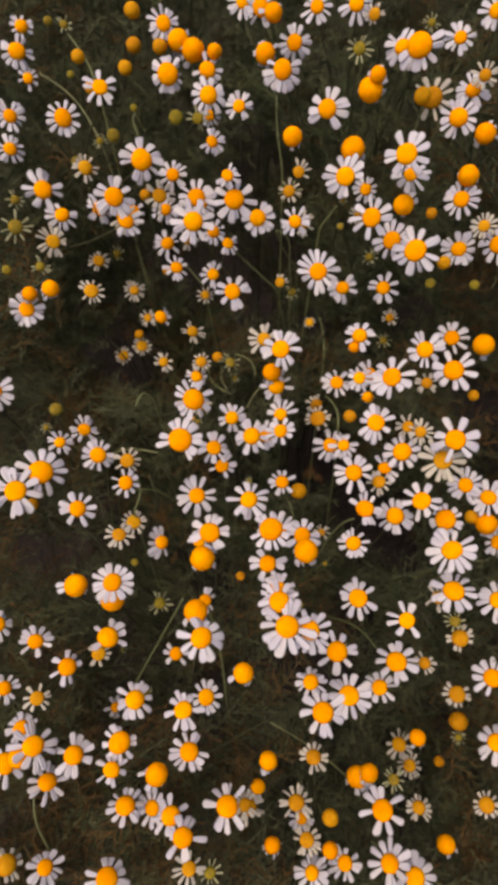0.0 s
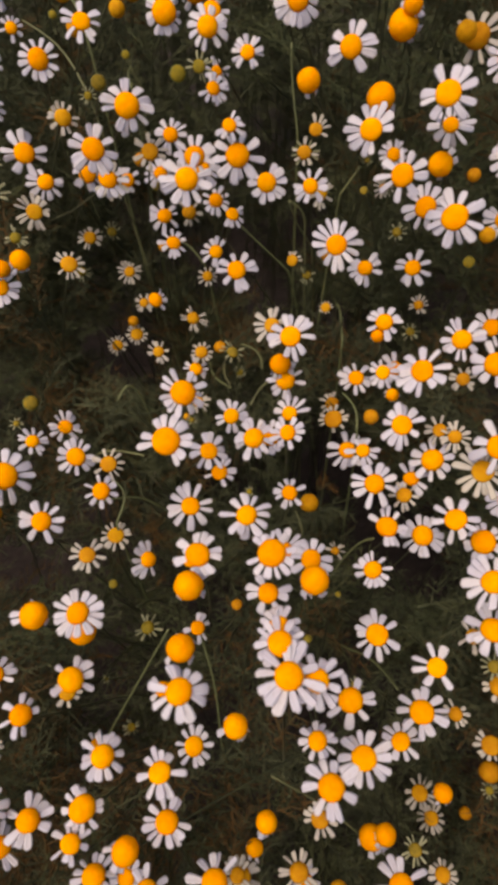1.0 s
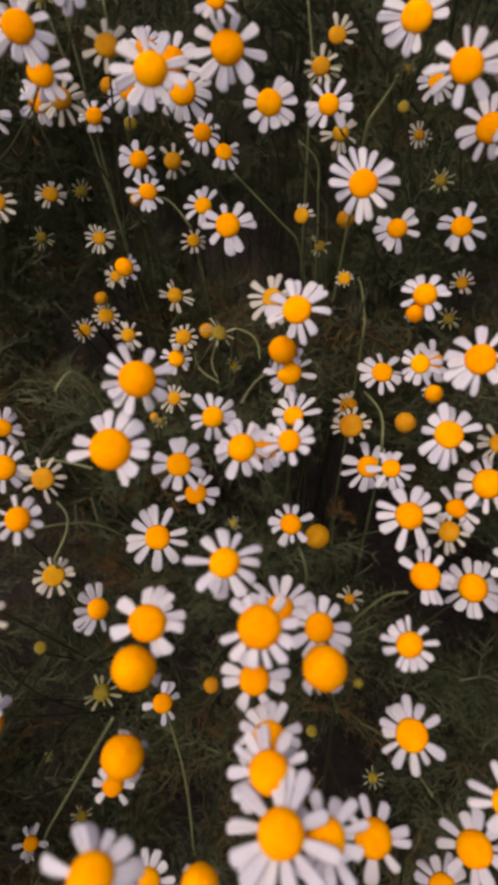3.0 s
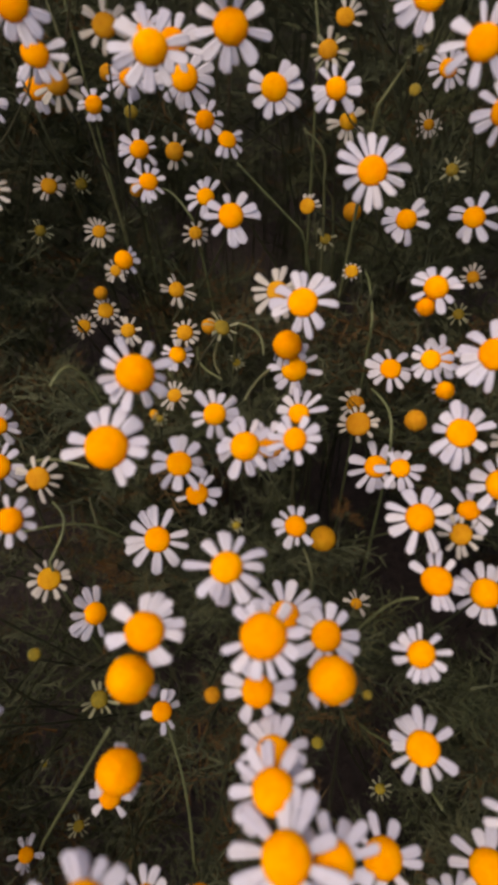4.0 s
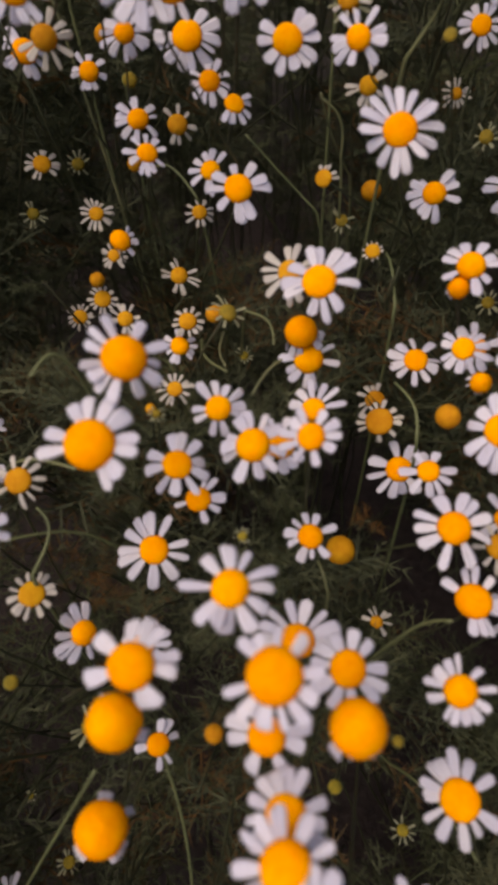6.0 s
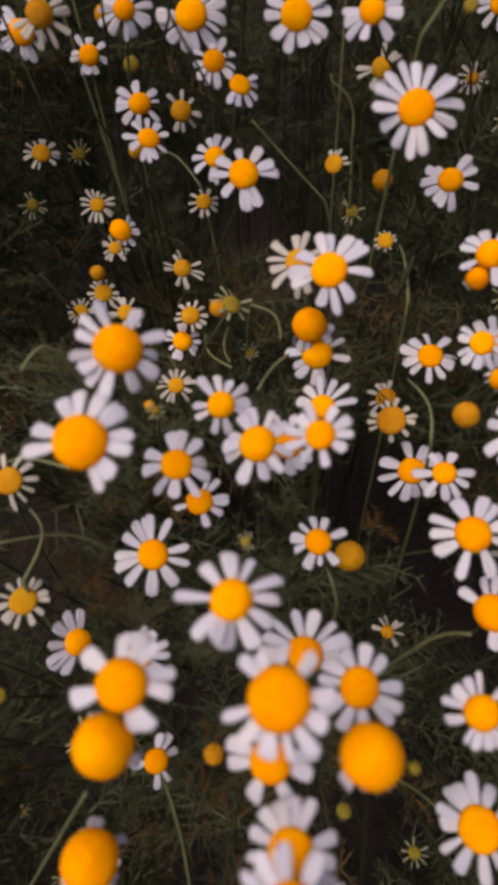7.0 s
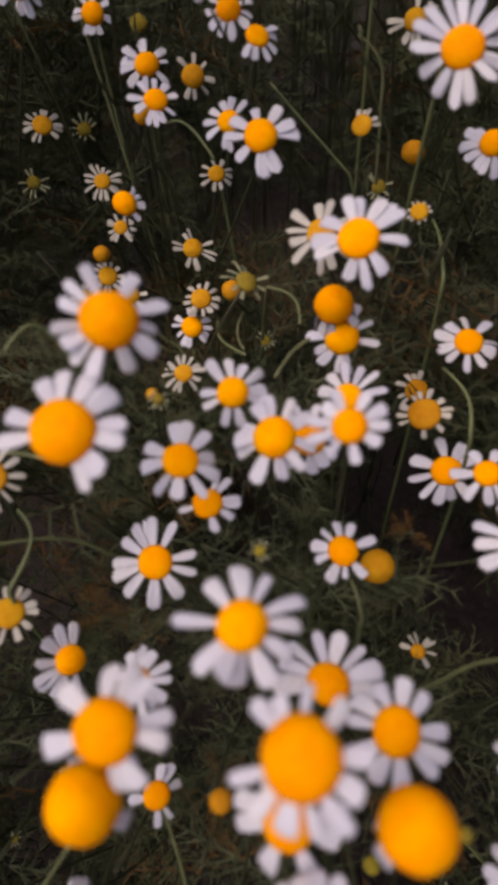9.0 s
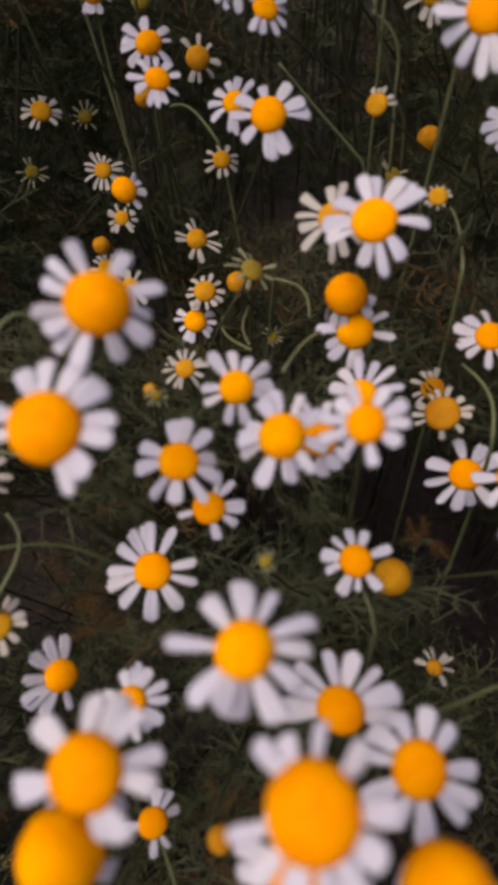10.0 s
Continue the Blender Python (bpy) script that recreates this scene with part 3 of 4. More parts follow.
young_flower(-0.0288, 0.3162, 0.3399, 12.1, 35, 11, 0.50, petals=(3, 28, 68, 105, 148, 193, 225, 263, 293, 333))
young_flower(0.0186, 0.2971, 0.3668, 10.1, 49, -21, 0.60, gap=(225, 110))
open_flower(0.0578, 0.2973, 0.3623, 18.1, 41, -12, 0.45, petals=(19, 39, 56, 134, 154, 179, 209, 236, 254, 279, 339))
open_flower(0.0804, 0.2886, 0.3700, 18.4, 36, -13, 0.45, petals=(24, 64, 102, 142, 174, 234, 254, 294, 334))
old_flower(-0.1029, 0.2499, 0.4032, 8.9, 30, 27)
open_flower(-0.1299, 0.2717, 0.3686, 20.5, 31, 25, 0.45)
old_flower(-0.1255, 0.2730, 0.3791, 8.6, 33, 25)
young_flower(-0.0840, 0.2557, 0.3967, 13.9, 27, 19, 0.55)
young_flower(-0.0825, 0.3449, 0.3189, 15.5, 31, 9, 0.45)
open_flower(-0.0558, 0.2922, 0.3429, 14.5, 30, 27, 0.55, petals=(8, 43, 63, 318))
young_flower(-0.0721, 0.3253, 0.3104, 12.6, 42, 1, 0.45)
young_flower(-0.0388, 0.3077, 0.3148, 16.9, 28, 8, 0.45)
young_flower(0.0373, 0.2790, 0.3510, 7.3, 33, -5, 0.72)
bud(-0.0609, 0.1367, 0.3136, 4.1, 11, 19)
open_flower(0.0629, 0.2517, 0.3672, 18.1, 26, -14, 0.48, petals=(3, 25, 60, 106, 132, 160, 206, 283, 315))
old_flower(0.0606, 0.2488, 0.3604, 6.7, 47, -10)
young_flower(0.0949, 0.3080, 0.3270, 11.2, 39, -14, 0.50)
green_flower(0.0952, 0.3100, 0.3034, 12.1, 38, -7)
young_flower(-0.0763, 0.3097, 0.2983, 13.1, 36, 10, 0.60)
young_flower(-0.0940, 0.3194, 0.2778, 13.1, 36, 11, 0.55)
bald_head(-0.0771, 0.3115, 0.3076, 6.7, 34, 12)
young_flower(-0.0565, 0.2785, 0.3156, 14.4, 30, 11, 0.45)
open_flower(0.0174, 0.2382, 0.3702, 22.4, 32, -6, 0.44, petals=(2, 32, 48, 63, 91, 107, 147, 184, 199, 261, 282, 313))
young_flower(0.0087, 0.2591, 0.3567, 20.4, 36, -6, 0.38)
old_flower(0.0133, 0.2429, 0.3462, 10.6, 20, -7)
open_flower(0.0166, 0.2392, 0.3368, 20.0, 44, 5, 0.50)
open_flower(0.0549, 0.2523, 0.3256, 18.9, 22, -6, 0.45, petals=(5, 48, 95, 136, 168, 196, 226, 266, 296, 336))
open_flower(0.0647, 0.2394, 0.3446, 16.9, 29, -19, 0.42)
old_flower(0.0682, 0.2249, 0.3446, 6.4, 24, -9)
open_flower(0.0763, 0.2184, 0.3696, 23.3, 30, -16, 0.42, petals=(13, 55, 87, 128, 173, 191, 208, 235, 260, 303, 335))
open_flower(0.0756, 0.2572, 0.3283, 18.4, 23, -11, 0.45, petals=(13, 91, 128, 173, 208, 246, 283, 313))
open_flower(0.0984, 0.2407, 0.3671, 20.8, 33, -15, 0.45)
open_flower(0.1245, 0.2708, 0.3463, 21.5, 27, -16, 0.45, petals=(31, 76, 98, 129, 161, 201, 281, 316, 358))
open_flower(0.1102, 0.2233, 0.3696, 24.4, 27, -24, 0.45, petals=(26, 51, 106, 161, 196, 231, 274, 301, 344))
old_flower(0.1416, 0.2624, 0.3491, 12.9, 22, -18)
young_flower(0.1007, 0.2284, 0.3529, 12.8, 29, -15, 0.50)
bald_head(0.1253, 0.2198, 0.3523, 6.3, 30, -25)
open_flower(-0.0266, 0.1890, 0.3872, 20.4, 26, 12, 0.52, petals=(26, 69, 118, 144, 165, 196, 216, 234, 259, 298, 330, 359))
open_flower(-0.0092, 0.2046, 0.3515, 17.0, 31, 8, 0.44, petals=(11, 40, 73, 100, 132, 185, 212, 258, 288, 348))
open_flower(0.0183, 0.2215, 0.3331, 19.3, 18, -10, 0.40, petals=(13, 41, 68, 96, 128, 165))
young_flower(0.0450, 0.2574, 0.2969, 14.3, 26, -1, 0.55, gap=(0, 60))
young_flower(0.0426, 0.2337, 0.3131, 16.0, 23, -18, 0.62)
open_flower(0.0697, 0.2034, 0.3490, 21.8, 25, -9, 0.42, petals=(19, 49, 84, 103, 134, 169, 211, 239, 262, 284, 324))
bald_head(0.0564, 0.2102, 0.3457, 7.1, 28, -8)
open_flower(-0.0332, 0.1720, 0.3773, 22.5, 26, 4, 0.53, petals=(13, 44, 73, 100, 119, 167, 194, 300, 320, 352))
open_flower(-0.0185, 0.1865, 0.3495, 17.8, 19, 11, 0.46, petals=(14, 51, 86, 107, 158, 190, 238, 271, 310, 343))
open_flower(0.0014, 0.1904, 0.3547, 19.2, 22, 0, 0.48, petals=(35, 66, 104, 122, 164, 183, 203, 250, 286, 315, 353))
open_flower(0.0088, 0.2011, 0.3407, 16.9, 25, 3, 0.50)
open_flower(0.0160, 0.1848, 0.3667, 15.1, 27, -3, 0.45, petals=(4, 28, 63, 116, 145, 178, 205, 239, 282, 330))
open_flower(-0.0155, 0.1893, 0.3270, 15.7, 22, -11, 0.50, petals=(6, 21, 56, 76, 198, 293, 337))
open_flower(-0.1031, 0.2293, 0.3073, 17.7, 22, 25, 0.45)
open_flower(-0.1067, 0.2007, 0.3339, 14.7, 17, 24, 0.45)
open_flower(-0.0854, 0.1953, 0.3294, 19.2, 19, 16, 0.48)
young_flower(-0.0670, 0.1868, 0.3360, 15.5, 30, 7, 0.50)
open_flower(-0.0608, 0.1592, 0.3582, 14.3, 21, 18, 0.50, petals=(28, 66, 106, 156, 199, 236, 276, 311, 346))
green_flower(-0.1137, 0.2058, 0.3410, 7.0, 25, 18)
open_flower(0.0514, 0.2229, 0.2993, 21.8, 24, -8, 0.44, petals=(28, 60, 99, 161, 200, 231, 258, 280, 313))
open_flower(0.0554, 0.2066, 0.3226, 16.9, 23, -10, 0.42, petals=(4, 66, 122, 184, 229, 272, 304, 334))
open_flower(0.0571, 0.1797, 0.3354, 21.6, 17, -8, 0.44, petals=(21, 49, 72, 112, 157, 182, 211, 251, 299, 349))
open_flower(0.0862, 0.1955, 0.3322, 20.6, 24, -16, 0.50, petals=(13, 43, 88, 121, 158, 193, 228, 263, 298, 333))
open_flower(0.0782, 0.1923, 0.3202, 18.0, 16, -14, 0.42, petals=(21, 83, 120, 213, 293, 328))
young_flower(0.0726, 0.1805, 0.3241, 14.7, 21, -18, 0.50)
open_flower(0.1018, 0.1764, 0.3710, 25.1, 25, -23, 0.40, petals=(16, 64, 109, 159, 201, 251, 304, 341))
young_flower(0.0988, 0.1740, 0.3560, 23.7, 28, -29, 0.40)
young_flower(0.0948, 0.2007, 0.3438, 14.4, 30, -17, 0.45)
young_flower(0.0895, 0.2075, 0.3398, 14.7, 22, -21, 0.45)
open_flower(-0.0815, 0.1433, 0.3609, 17.8, 15, 20, 0.44, petals=(1, 46, 81, 119, 159, 186, 241, 297, 331))
open_flower(0.0001, 0.1455, 0.3658, 19.8, 16, 5, 0.42, petals=(6, 30, 66, 94, 134, 178, 224, 250, 269, 303, 336))
open_flower(0.0187, 0.1814, 0.3228, 16.1, 15, 0, 0.48, petals=(24, 72, 105, 138, 172, 199, 246, 279, 314))
bald_head(0.0298, 0.1888, 0.3000, 9.6, 22, -2)
open_flower(-0.0306, 0.1821, 0.3062, 23.5, 22, 0, 0.42, petals=(14, 69, 107, 128, 154, 184, 202, 229, 274, 314, 349))
open_flower(0.0632, 0.1642, 0.3235, 18.8, 9, -12, 0.52, petals=(47, 81, 105, 149, 262, 284, 300, 344, 359))
open_flower(0.0823, 0.1659, 0.3115, 21.5, 18, -11, 0.48)
open_flower(0.0906, 0.1617, 0.3363, 22.0, 12, -23, 0.44, petals=(6, 61, 106, 148, 191, 248, 291, 331))
young_flower(-0.0654, 0.1648, 0.3067, 15.0, 8, 13, 0.54)
young_flower(-0.0589, 0.1267, 0.3667, 13.8, 8, 13, 0.45)
open_flower(-0.0498, 0.1577, 0.2945, 19.0, 16, 38, 0.42, petals=(90, 116, 139, 181, 218, 232, 261, 293))
open_flower(-0.0180, 0.1290, 0.3647, 18.7, 10, 2, 0.50, petals=(16, 52, 72, 100, 148, 198, 301, 313, 358))
old_flower(-0.0217, 0.1208, 0.3545, 11.2, 8, 2)
open_flower(0.0095, 0.1270, 0.3720, 18.7, 10, -11, 0.56, petals=(10, 48, 88, 126, 143, 205, 230, 258, 286, 312, 343))
open_flower(0.0157, 0.1487, 0.3282, 22.2, 6, 4, 0.40, petals=(18, 43, 76, 106, 138, 158, 183, 353))
open_flower(0.0263, 0.1371, 0.3451, 18.2, 14, 1, 0.46, petals=(4, 45, 78, 113, 144, 172, 213, 248, 278, 318, 336))
old_flower(0.0258, 0.1216, 0.3604, 10.9, 14, -13)
open_flower(0.0087, 0.1218, 0.3457, 19.1, 15, -7, 0.44, petals=(14, 124, 164, 189, 242, 304, 354))
bald_head(-0.0044, 0.1269, 0.3188, 4.7, 4, -1)
bud(0.0368, 0.1237, 0.3413, 2.5, 9, -10)
open_flower(0.0519, 0.1353, 0.3399, 15.2, 14, -10, 0.50, petals=(10, 49, 91, 116, 147, 169, 202, 237, 257, 281, 304, 334))
open_flower(0.0563, 0.1173, 0.3132, 21.3, 9, -8, 0.46, petals=(32, 68, 96, 119, 137, 164, 182, 209, 236, 272, 304, 334))
open_flower(0.1061, 0.1579, 0.3220, 18.4, 21, -24, 0.60)
open_flower(0.0974, 0.1283, 0.3474, 23.3, 8, -24, 0.42, petals=(9, 34, 73, 111, 131, 156, 189, 211, 234, 261, 286, 313, 346))
open_flower(0.1027, 0.1174, 0.3232, 22.7, 6, -20, 0.46)
young_flower(0.0980, 0.1182, 0.3110, 14.7, 12, -24, 0.45)
open_flower(0.1214, 0.1793, 0.3231, 20.2, 18, -14, 0.42)
open_flower(0.1315, 0.1703, 0.3249, 21.1, 10, -20, 0.42)
old_flower(0.1313, 0.1590, 0.3146, 11.9, 26, -19)
bald_head(0.1241, 0.1639, 0.3139, 7.6, 21, -24)
open_flower(0.1461, 0.1602, 0.2896, 18.6, 17, -25, 0.45)
old_flower(-0.0775, 0.1072, 0.3556, 10.2, 4, 31)
open_flower(-0.0614, 0.1081, 0.3567, 18.8, 9, 9, 0.46)
old_flower(-0.0663, 0.1101, 0.3294, 11.5, 19, 18)
open_flower(-0.0633, 0.0883, 0.3422, 18.3, -8, 18, 0.52, petals=(8, 41, 69, 81, 144, 214, 339))
young_flower(-0.0771, 0.0932, 0.2979, 12.8, 12, 13, 0.55)
old_flower(-0.0256, 0.1042, 0.3313, 11.5, 0, 1)
open_flower(-0.0421, 0.1054, 0.2560, 16.3, 13, 12, 0.50, petals=(18, 138, 171, 216, 313, 358))
open_flower(-0.0252, 0.1313, 0.2731, 15.4, 9, 15, 0.46, petals=(24, 64, 91, 188, 285, 313))
green_flower(-0.0565, 0.1412, 0.2412, 16.4, 11, 9)
open_flower(-0.0187, 0.0772, 0.3759, 19.1, 1, 10, 0.45, petals=(3, 34, 65, 96, 117, 169, 201, 236, 281, 303, 346))
open_flower(0.0133, 0.1077, 0.3494, 17.8, -3, -2, 0.45, petals=(18, 61, 86, 113, 137, 163, 186, 211, 238, 333, 358))
open_flower(0.0135, 0.0990, 0.3574, 19.0, 0, -2, 0.50, petals=(23, 58, 108, 133, 158, 183, 208, 228, 303, 323, 348))
open_flower(0.0164, 0.0872, 0.3597, 24.6, -1, 0, 0.42, petals=(18, 58, 83, 96, 143, 174, 207, 226, 250, 284, 318, 346))
open_flower(0.0266, 0.0870, 0.3548, 19.0, 5, 6, 0.45)
open_flower(-0.0807, 0.0762, 0.3377, 15.6, -2, 19, 0.50, petals=(10, 59, 101, 146, 201, 258, 296))
open_flower(-0.1111, 0.1000, 0.2973, 17.6, 2, 16, 0.45)
young_flower(-0.0969, 0.0665, 0.3215, 12.9, -0, 17, 0.50)
open_flower(-0.1309, 0.0822, 0.2738, 15.7, -3, 22, 0.50)
open_flower(0.0434, 0.0907, 0.3112, 20.8, 3, -10, 0.48, petals=(0, 16, 60, 105, 149, 181, 213, 265, 318))
open_flower(0.0743, 0.0986, 0.3335, 18.6, 4, -18, 0.42, petals=(63, 103, 163, 193, 233, 303))
open_flower(0.0764, 0.0912, 0.2926, 22.8, -2, -14, 0.46, petals=(11, 36, 71, 101, 151, 181, 216, 261, 291, 346))
young_flower(0.0927, 0.0919, 0.2861, 12.5, 3, -14, 0.50)
open_flower(0.0686, 0.0813, 0.2800, 18.4, -5, -10, 0.45)
old_flower(-0.0023, 0.0776, 0.3220, 9.7, -0, 11)
open_flower(-0.0515, 0.0655, 0.3239, 17.9, -5, 14, 0.50, petals=(3, 41, 69, 94, 116, 149, 178, 196, 236, 268, 301, 331))
open_flower(-0.0224, 0.0771, 0.2751, 17.3, 12, 12, 0.50)
open_flower(-0.0293, 0.0602, 0.3284, 17.5, -7, -4, 0.46, petals=(4, 58, 94, 119, 149, 191, 239, 281, 313))
open_flower(0.0282, 0.0730, 0.3252, 15.0, -9, -9, 0.50)
open_flower(0.0464, 0.0688, 0.3179, 21.0, -6, -7, 0.44)
open_flower(0.0304, 0.0552, 0.3486, 20.0, -4, -7, 0.46, petals=(31, 76, 114, 147, 181, 228, 266, 288, 344))
young_flower(0.1251, 0.0889, 0.2293, 16.3, 14, -14, 0.60)
bald_head(0.1399, 0.0844, 0.1753, 12.1, 1, -14)
green_flower(0.1404, 0.0757, 0.1675, 10.6, -1, -15)
open_flower(-0.0579, 0.0487, 0.3165, 16.7, 5, 12, 0.58)
open_flower(-0.0800, 0.0453, 0.3071, 19.1, -9, 14, 0.48, petals=(11, 39, 73, 106, 161, 221, 261, 291, 341))
open_flower(-0.0962, 0.0476, 0.3162, 21.2, -7, 25, 0.44)
open_flower(-0.1171, 0.0624, 0.2755, 16.3, -8, 19, 0.50)
open_flower(-0.0965, 0.0371, 0.2840, 19.0, -15, 20, 0.46)
open_flower(-0.1136, 0.0432, 0.2981, 19.5, -12, 18, 0.50)
old_flower(-0.1029, 0.0437, 0.3119, 9.6, -4, 25)
open_flower(-0.0271, 0.0462, 0.3103, 17.4, -8, 7, 0.50)
open_flower(-0.0601, 0.0381, 0.3163, 14.3, -9, 15, 0.50, petals=(21, 76, 116, 151, 206, 259, 291, 346))
old_flower(-0.0400, 0.0365, 0.3155, 9.9, -12, 22)
open_flower(-0.0617, 0.0289, 0.2641, 18.0, -14, 6, 0.55)
open_flower(-0.0309, 0.0149, 0.2768, 21.2, -14, 9, 0.45, petals=(41, 73, 114, 159, 214, 291, 351))
open_flower(-0.0384, 0.0242, 0.2684, 19.3, -12, 1, 0.50)
open_flower(-0.0497, 0.0278, 0.2556, 17.2, 10, -8, 0.45)
open_flower(-0.0106, 0.0283, 0.2690, 22.8, -14, 5, 0.46, petals=(31, 81, 100, 139, 173, 233, 269, 321))
young_flower(-0.0003, 0.0301, 0.2391, 18.1, -8, 10, 0.50)
young_flower(0.0260, 0.0330, 0.2297, 18.0, -13, -4, 0.50)
open_flower(0.0332, 0.0293, 0.1639, 16.4, 8, 1, 0.45)
bald_head(0.0449, 0.0263, 0.2223, 9.0, -9, -7)
old_flower(0.0131, 0.0141, 0.2121, 8.9, -19, 9)
young_flower(0.0318, 0.0161, 0.2153, 16.2, -7, -8, 0.50)
old_flower(0.0446, 0.0115, 0.2140, 8.8, -15, -7)
open_flower(0.0355, 0.0014, 0.1936, 19.8, -16, -9, 0.42)
open_flower(0.0564, 0.0055, 0.1834, 19.8, 10, 3, 0.45)
open_flower(0.0715, 0.0290, 0.2356, 24.8, -11, -13, 0.46, petals=(31, 83, 114, 149, 191, 241, 291, 341))
young_flower(0.1050, 0.0344, 0.1779, 16.1, -3, -8, 0.50)
young_flower(0.1479, 0.0360, 0.1759, 16.2, -6, -16, 0.60)
open_flower(0.0773, 0.0056, 0.2092, 24.8, -15, -12, 0.42)
open_flower(0.0916, -0.0005, 0.2034, 24.9, -17, -12, 0.42)
old_flower(0.1232, 0.0160, 0.1596, 11.4, -7, -12)
old_flower(0.1045, 0.0702, 0.2024, 10.0, -14, -2)
young_flower(0.1066, 0.0762, 0.1380, 20.0, 1, -7, 0.50)
young_flower(0.1125, 0.0633, 0.1352, 17.4, -5, -13, 0.50)
bald_head(0.1376, 0.0676, 0.1220, 7.8, -0, -11)
old_flower(0.0656, 0.0495, 0.1962, 13.0, -11, -15)
old_flower(0.0719, 0.0501, 0.2063, 10.8, -6, 5)
old_flower(0.0105, 0.0515, 0.2446, 10.0, -11, 0)
old_flower(0.0052, 0.0423, 0.2135, 8.6, -10, 2)
young_flower(-0.0021, 0.0305, 0.2441, 14.9, 2, -1, 0.45)
green_flower(0.0785, 0.0427, 0.2404, 13.5, -7, -13)
young_flower(0.0354, 0.0535, 0.2426, 16.8, -7, -6, 0.50)
open_flower(-0.1001, 0.0035, 0.2520, 18.3, -19, 16, 0.42)
open_flower(-0.0641, -0.0008, 0.2784, 21.4, -21, 13, 0.46)
young_flower(-0.1103, 0.0043, 0.2795, 15.4, -19, 21, 0.60)
young_flower(-0.0291, 0.0027, 0.2555, 15.4, -7, 6, 0.45)
green_flower(-0.0191, 0.0012, 0.2519, 12.7, -14, 1)
young_flower(0.1086, 0.1000, 0.3020, 14.5, 8, -17, 0.60)
green_flower(0.1041, 0.1052, 0.3126, 12.6, 8, -17)
open_flower(0.1334, 0.0886, 0.2696, 22.2, 2, -15, 0.45)
open_flower(0.1505, 0.0661, 0.2083, 25.4, -2, -13, 0.42)
open_flower(0.1294, 0.1173, 0.3103, 21.7, 5, -19, 0.42)
open_flower(-0.1312, 0.3818, 0.4610, 18.8, 53, 19, 0.50)
open_flower(-0.1475, 0.4514, 0.4470, 14.8, 46, 20, 0.55)
open_flower(-0.1422, 0.4208, 0.4287, 14.1, 49, 23, 0.50)
bald_head(-0.0962, 0.3772, 0.4600, 7.6, 58, 11)
green_flower(-0.1048, 0.3946, 0.4696, 10.9, 36, 18)
bud(-0.1135, 0.3952, 0.4708, 5.1, 59, 20)
bud(-0.1008, 0.3705, 0.4534, 4.1, 57, 14)
bud(-0.0664, 0.3623, 0.4390, 4.2, 59, 14)
bud(-0.0730, 0.3262, 0.4424, 7.3, 56, 11)
green_flower(-0.0903, 0.3644, 0.4181, 9.6, 60, 15)
bald_head(-0.0854, 0.3510, 0.4555, 8.0, 58, 16)
bald_head(-0.0762, 0.4497, 0.4361, 10.1, 58, 10)
bald_head(-0.0714, 0.3819, 0.4520, 8.1, 61, 13)
bald_head(-0.0676, 0.4097, 0.4708, 9.1, 63, 12)
bald_head(-0.0518, 0.3941, 0.4582, 8.5, 60, 6)
open_flower(-0.0501, 0.4100, 0.4643, 19.0, 52, 13, 0.45)
old_flower(-0.0411, 0.3985, 0.4600, 12.4, 53, 6)
old_flower(-0.0318, 0.3889, 0.4586, 12.9, 55, 12)
old_flower(-0.0197, 0.3855, 0.4594, 8.5, 50, 4)
green_flower(-0.0292, 0.3526, 0.4379, 14.1, 61, 3)
open_flower(-0.0258, 0.4114, 0.4093, 14.9, 66, 5, 0.45)
open_flower(-0.1380, 0.3595, 0.4359, 18.0, 51, 20, 0.42)
open_flower(-0.1493, 0.3723, 0.4090, 17.7, 48, 24, 0.45)
open_flower(0.0065, 0.3919, 0.4789, 18.3, 57, 1, 0.50)
old_flower(0.0126, 0.3581, 0.4886, 9.2, 68, 10)
open_flower(-0.0037, 0.4243, 0.4702, 18.5, 53, 5, 0.40)
open_flower(0.0359, 0.3744, 0.4857, 17.5, 48, -7, 0.42)
open_flower(0.0550, 0.3644, 0.4906, 18.6, 51, -8, 0.42)
young_flower(0.0625, 0.3517, 0.4902, 9.6, 69, -17, 0.60)
green_flower(0.0549, 0.3359, 0.4811, 14.0, 62, -7)
open_flower(0.0785, 0.3130, 0.4924, 22.0, 51, -16, 0.50, petals=(21, 201, 221, 241, 266, 288, 316, 351))
open_flower(0.0757, 0.3361, 0.4820, 19.0, 50, -25, 0.40)
open_flower(0.1130, 0.3667, 0.4741, 16.7, 46, -14, 0.42)
green_flower(0.0900, 0.3438, 0.4895, 8.9, 65, -15)
open_flower(0.1149, 0.3301, 0.4645, 18.1, 47, -23, 0.42)
young_flower(0.1167, 0.3235, 0.4743, 13.4, 56, -16, 0.45)
open_flower(0.1052, 0.3119, 0.4597, 18.8, 51, -18, 0.50)
old_flower(0.1186, 0.3048, 0.4552, 10.3, 53, -20)
open_flower(0.1277, 0.3651, 0.4871, 17.7, 53, -21, 0.42)
old_flower(0.1099, 0.2871, 0.4435, 10.2, 43, -18)
open_flower(0.1079, 0.2825, 0.4334, 18.5, 43, -30, 0.46)
green_flower(-0.1395, 0.3176, 0.3913, 19.6, 46, 24)
green_flower(-0.1418, 0.3356, 0.3975, 12.3, 49, 21)
green_flower(-0.1211, 0.2898, 0.3846, 12.5, 43, 21)
bud(-0.1387, 0.2840, 0.3869, 5.8, 39, 25)
open_flower(-0.1444, 0.2241, 0.3511, 22.3, 24, 22, 0.42)
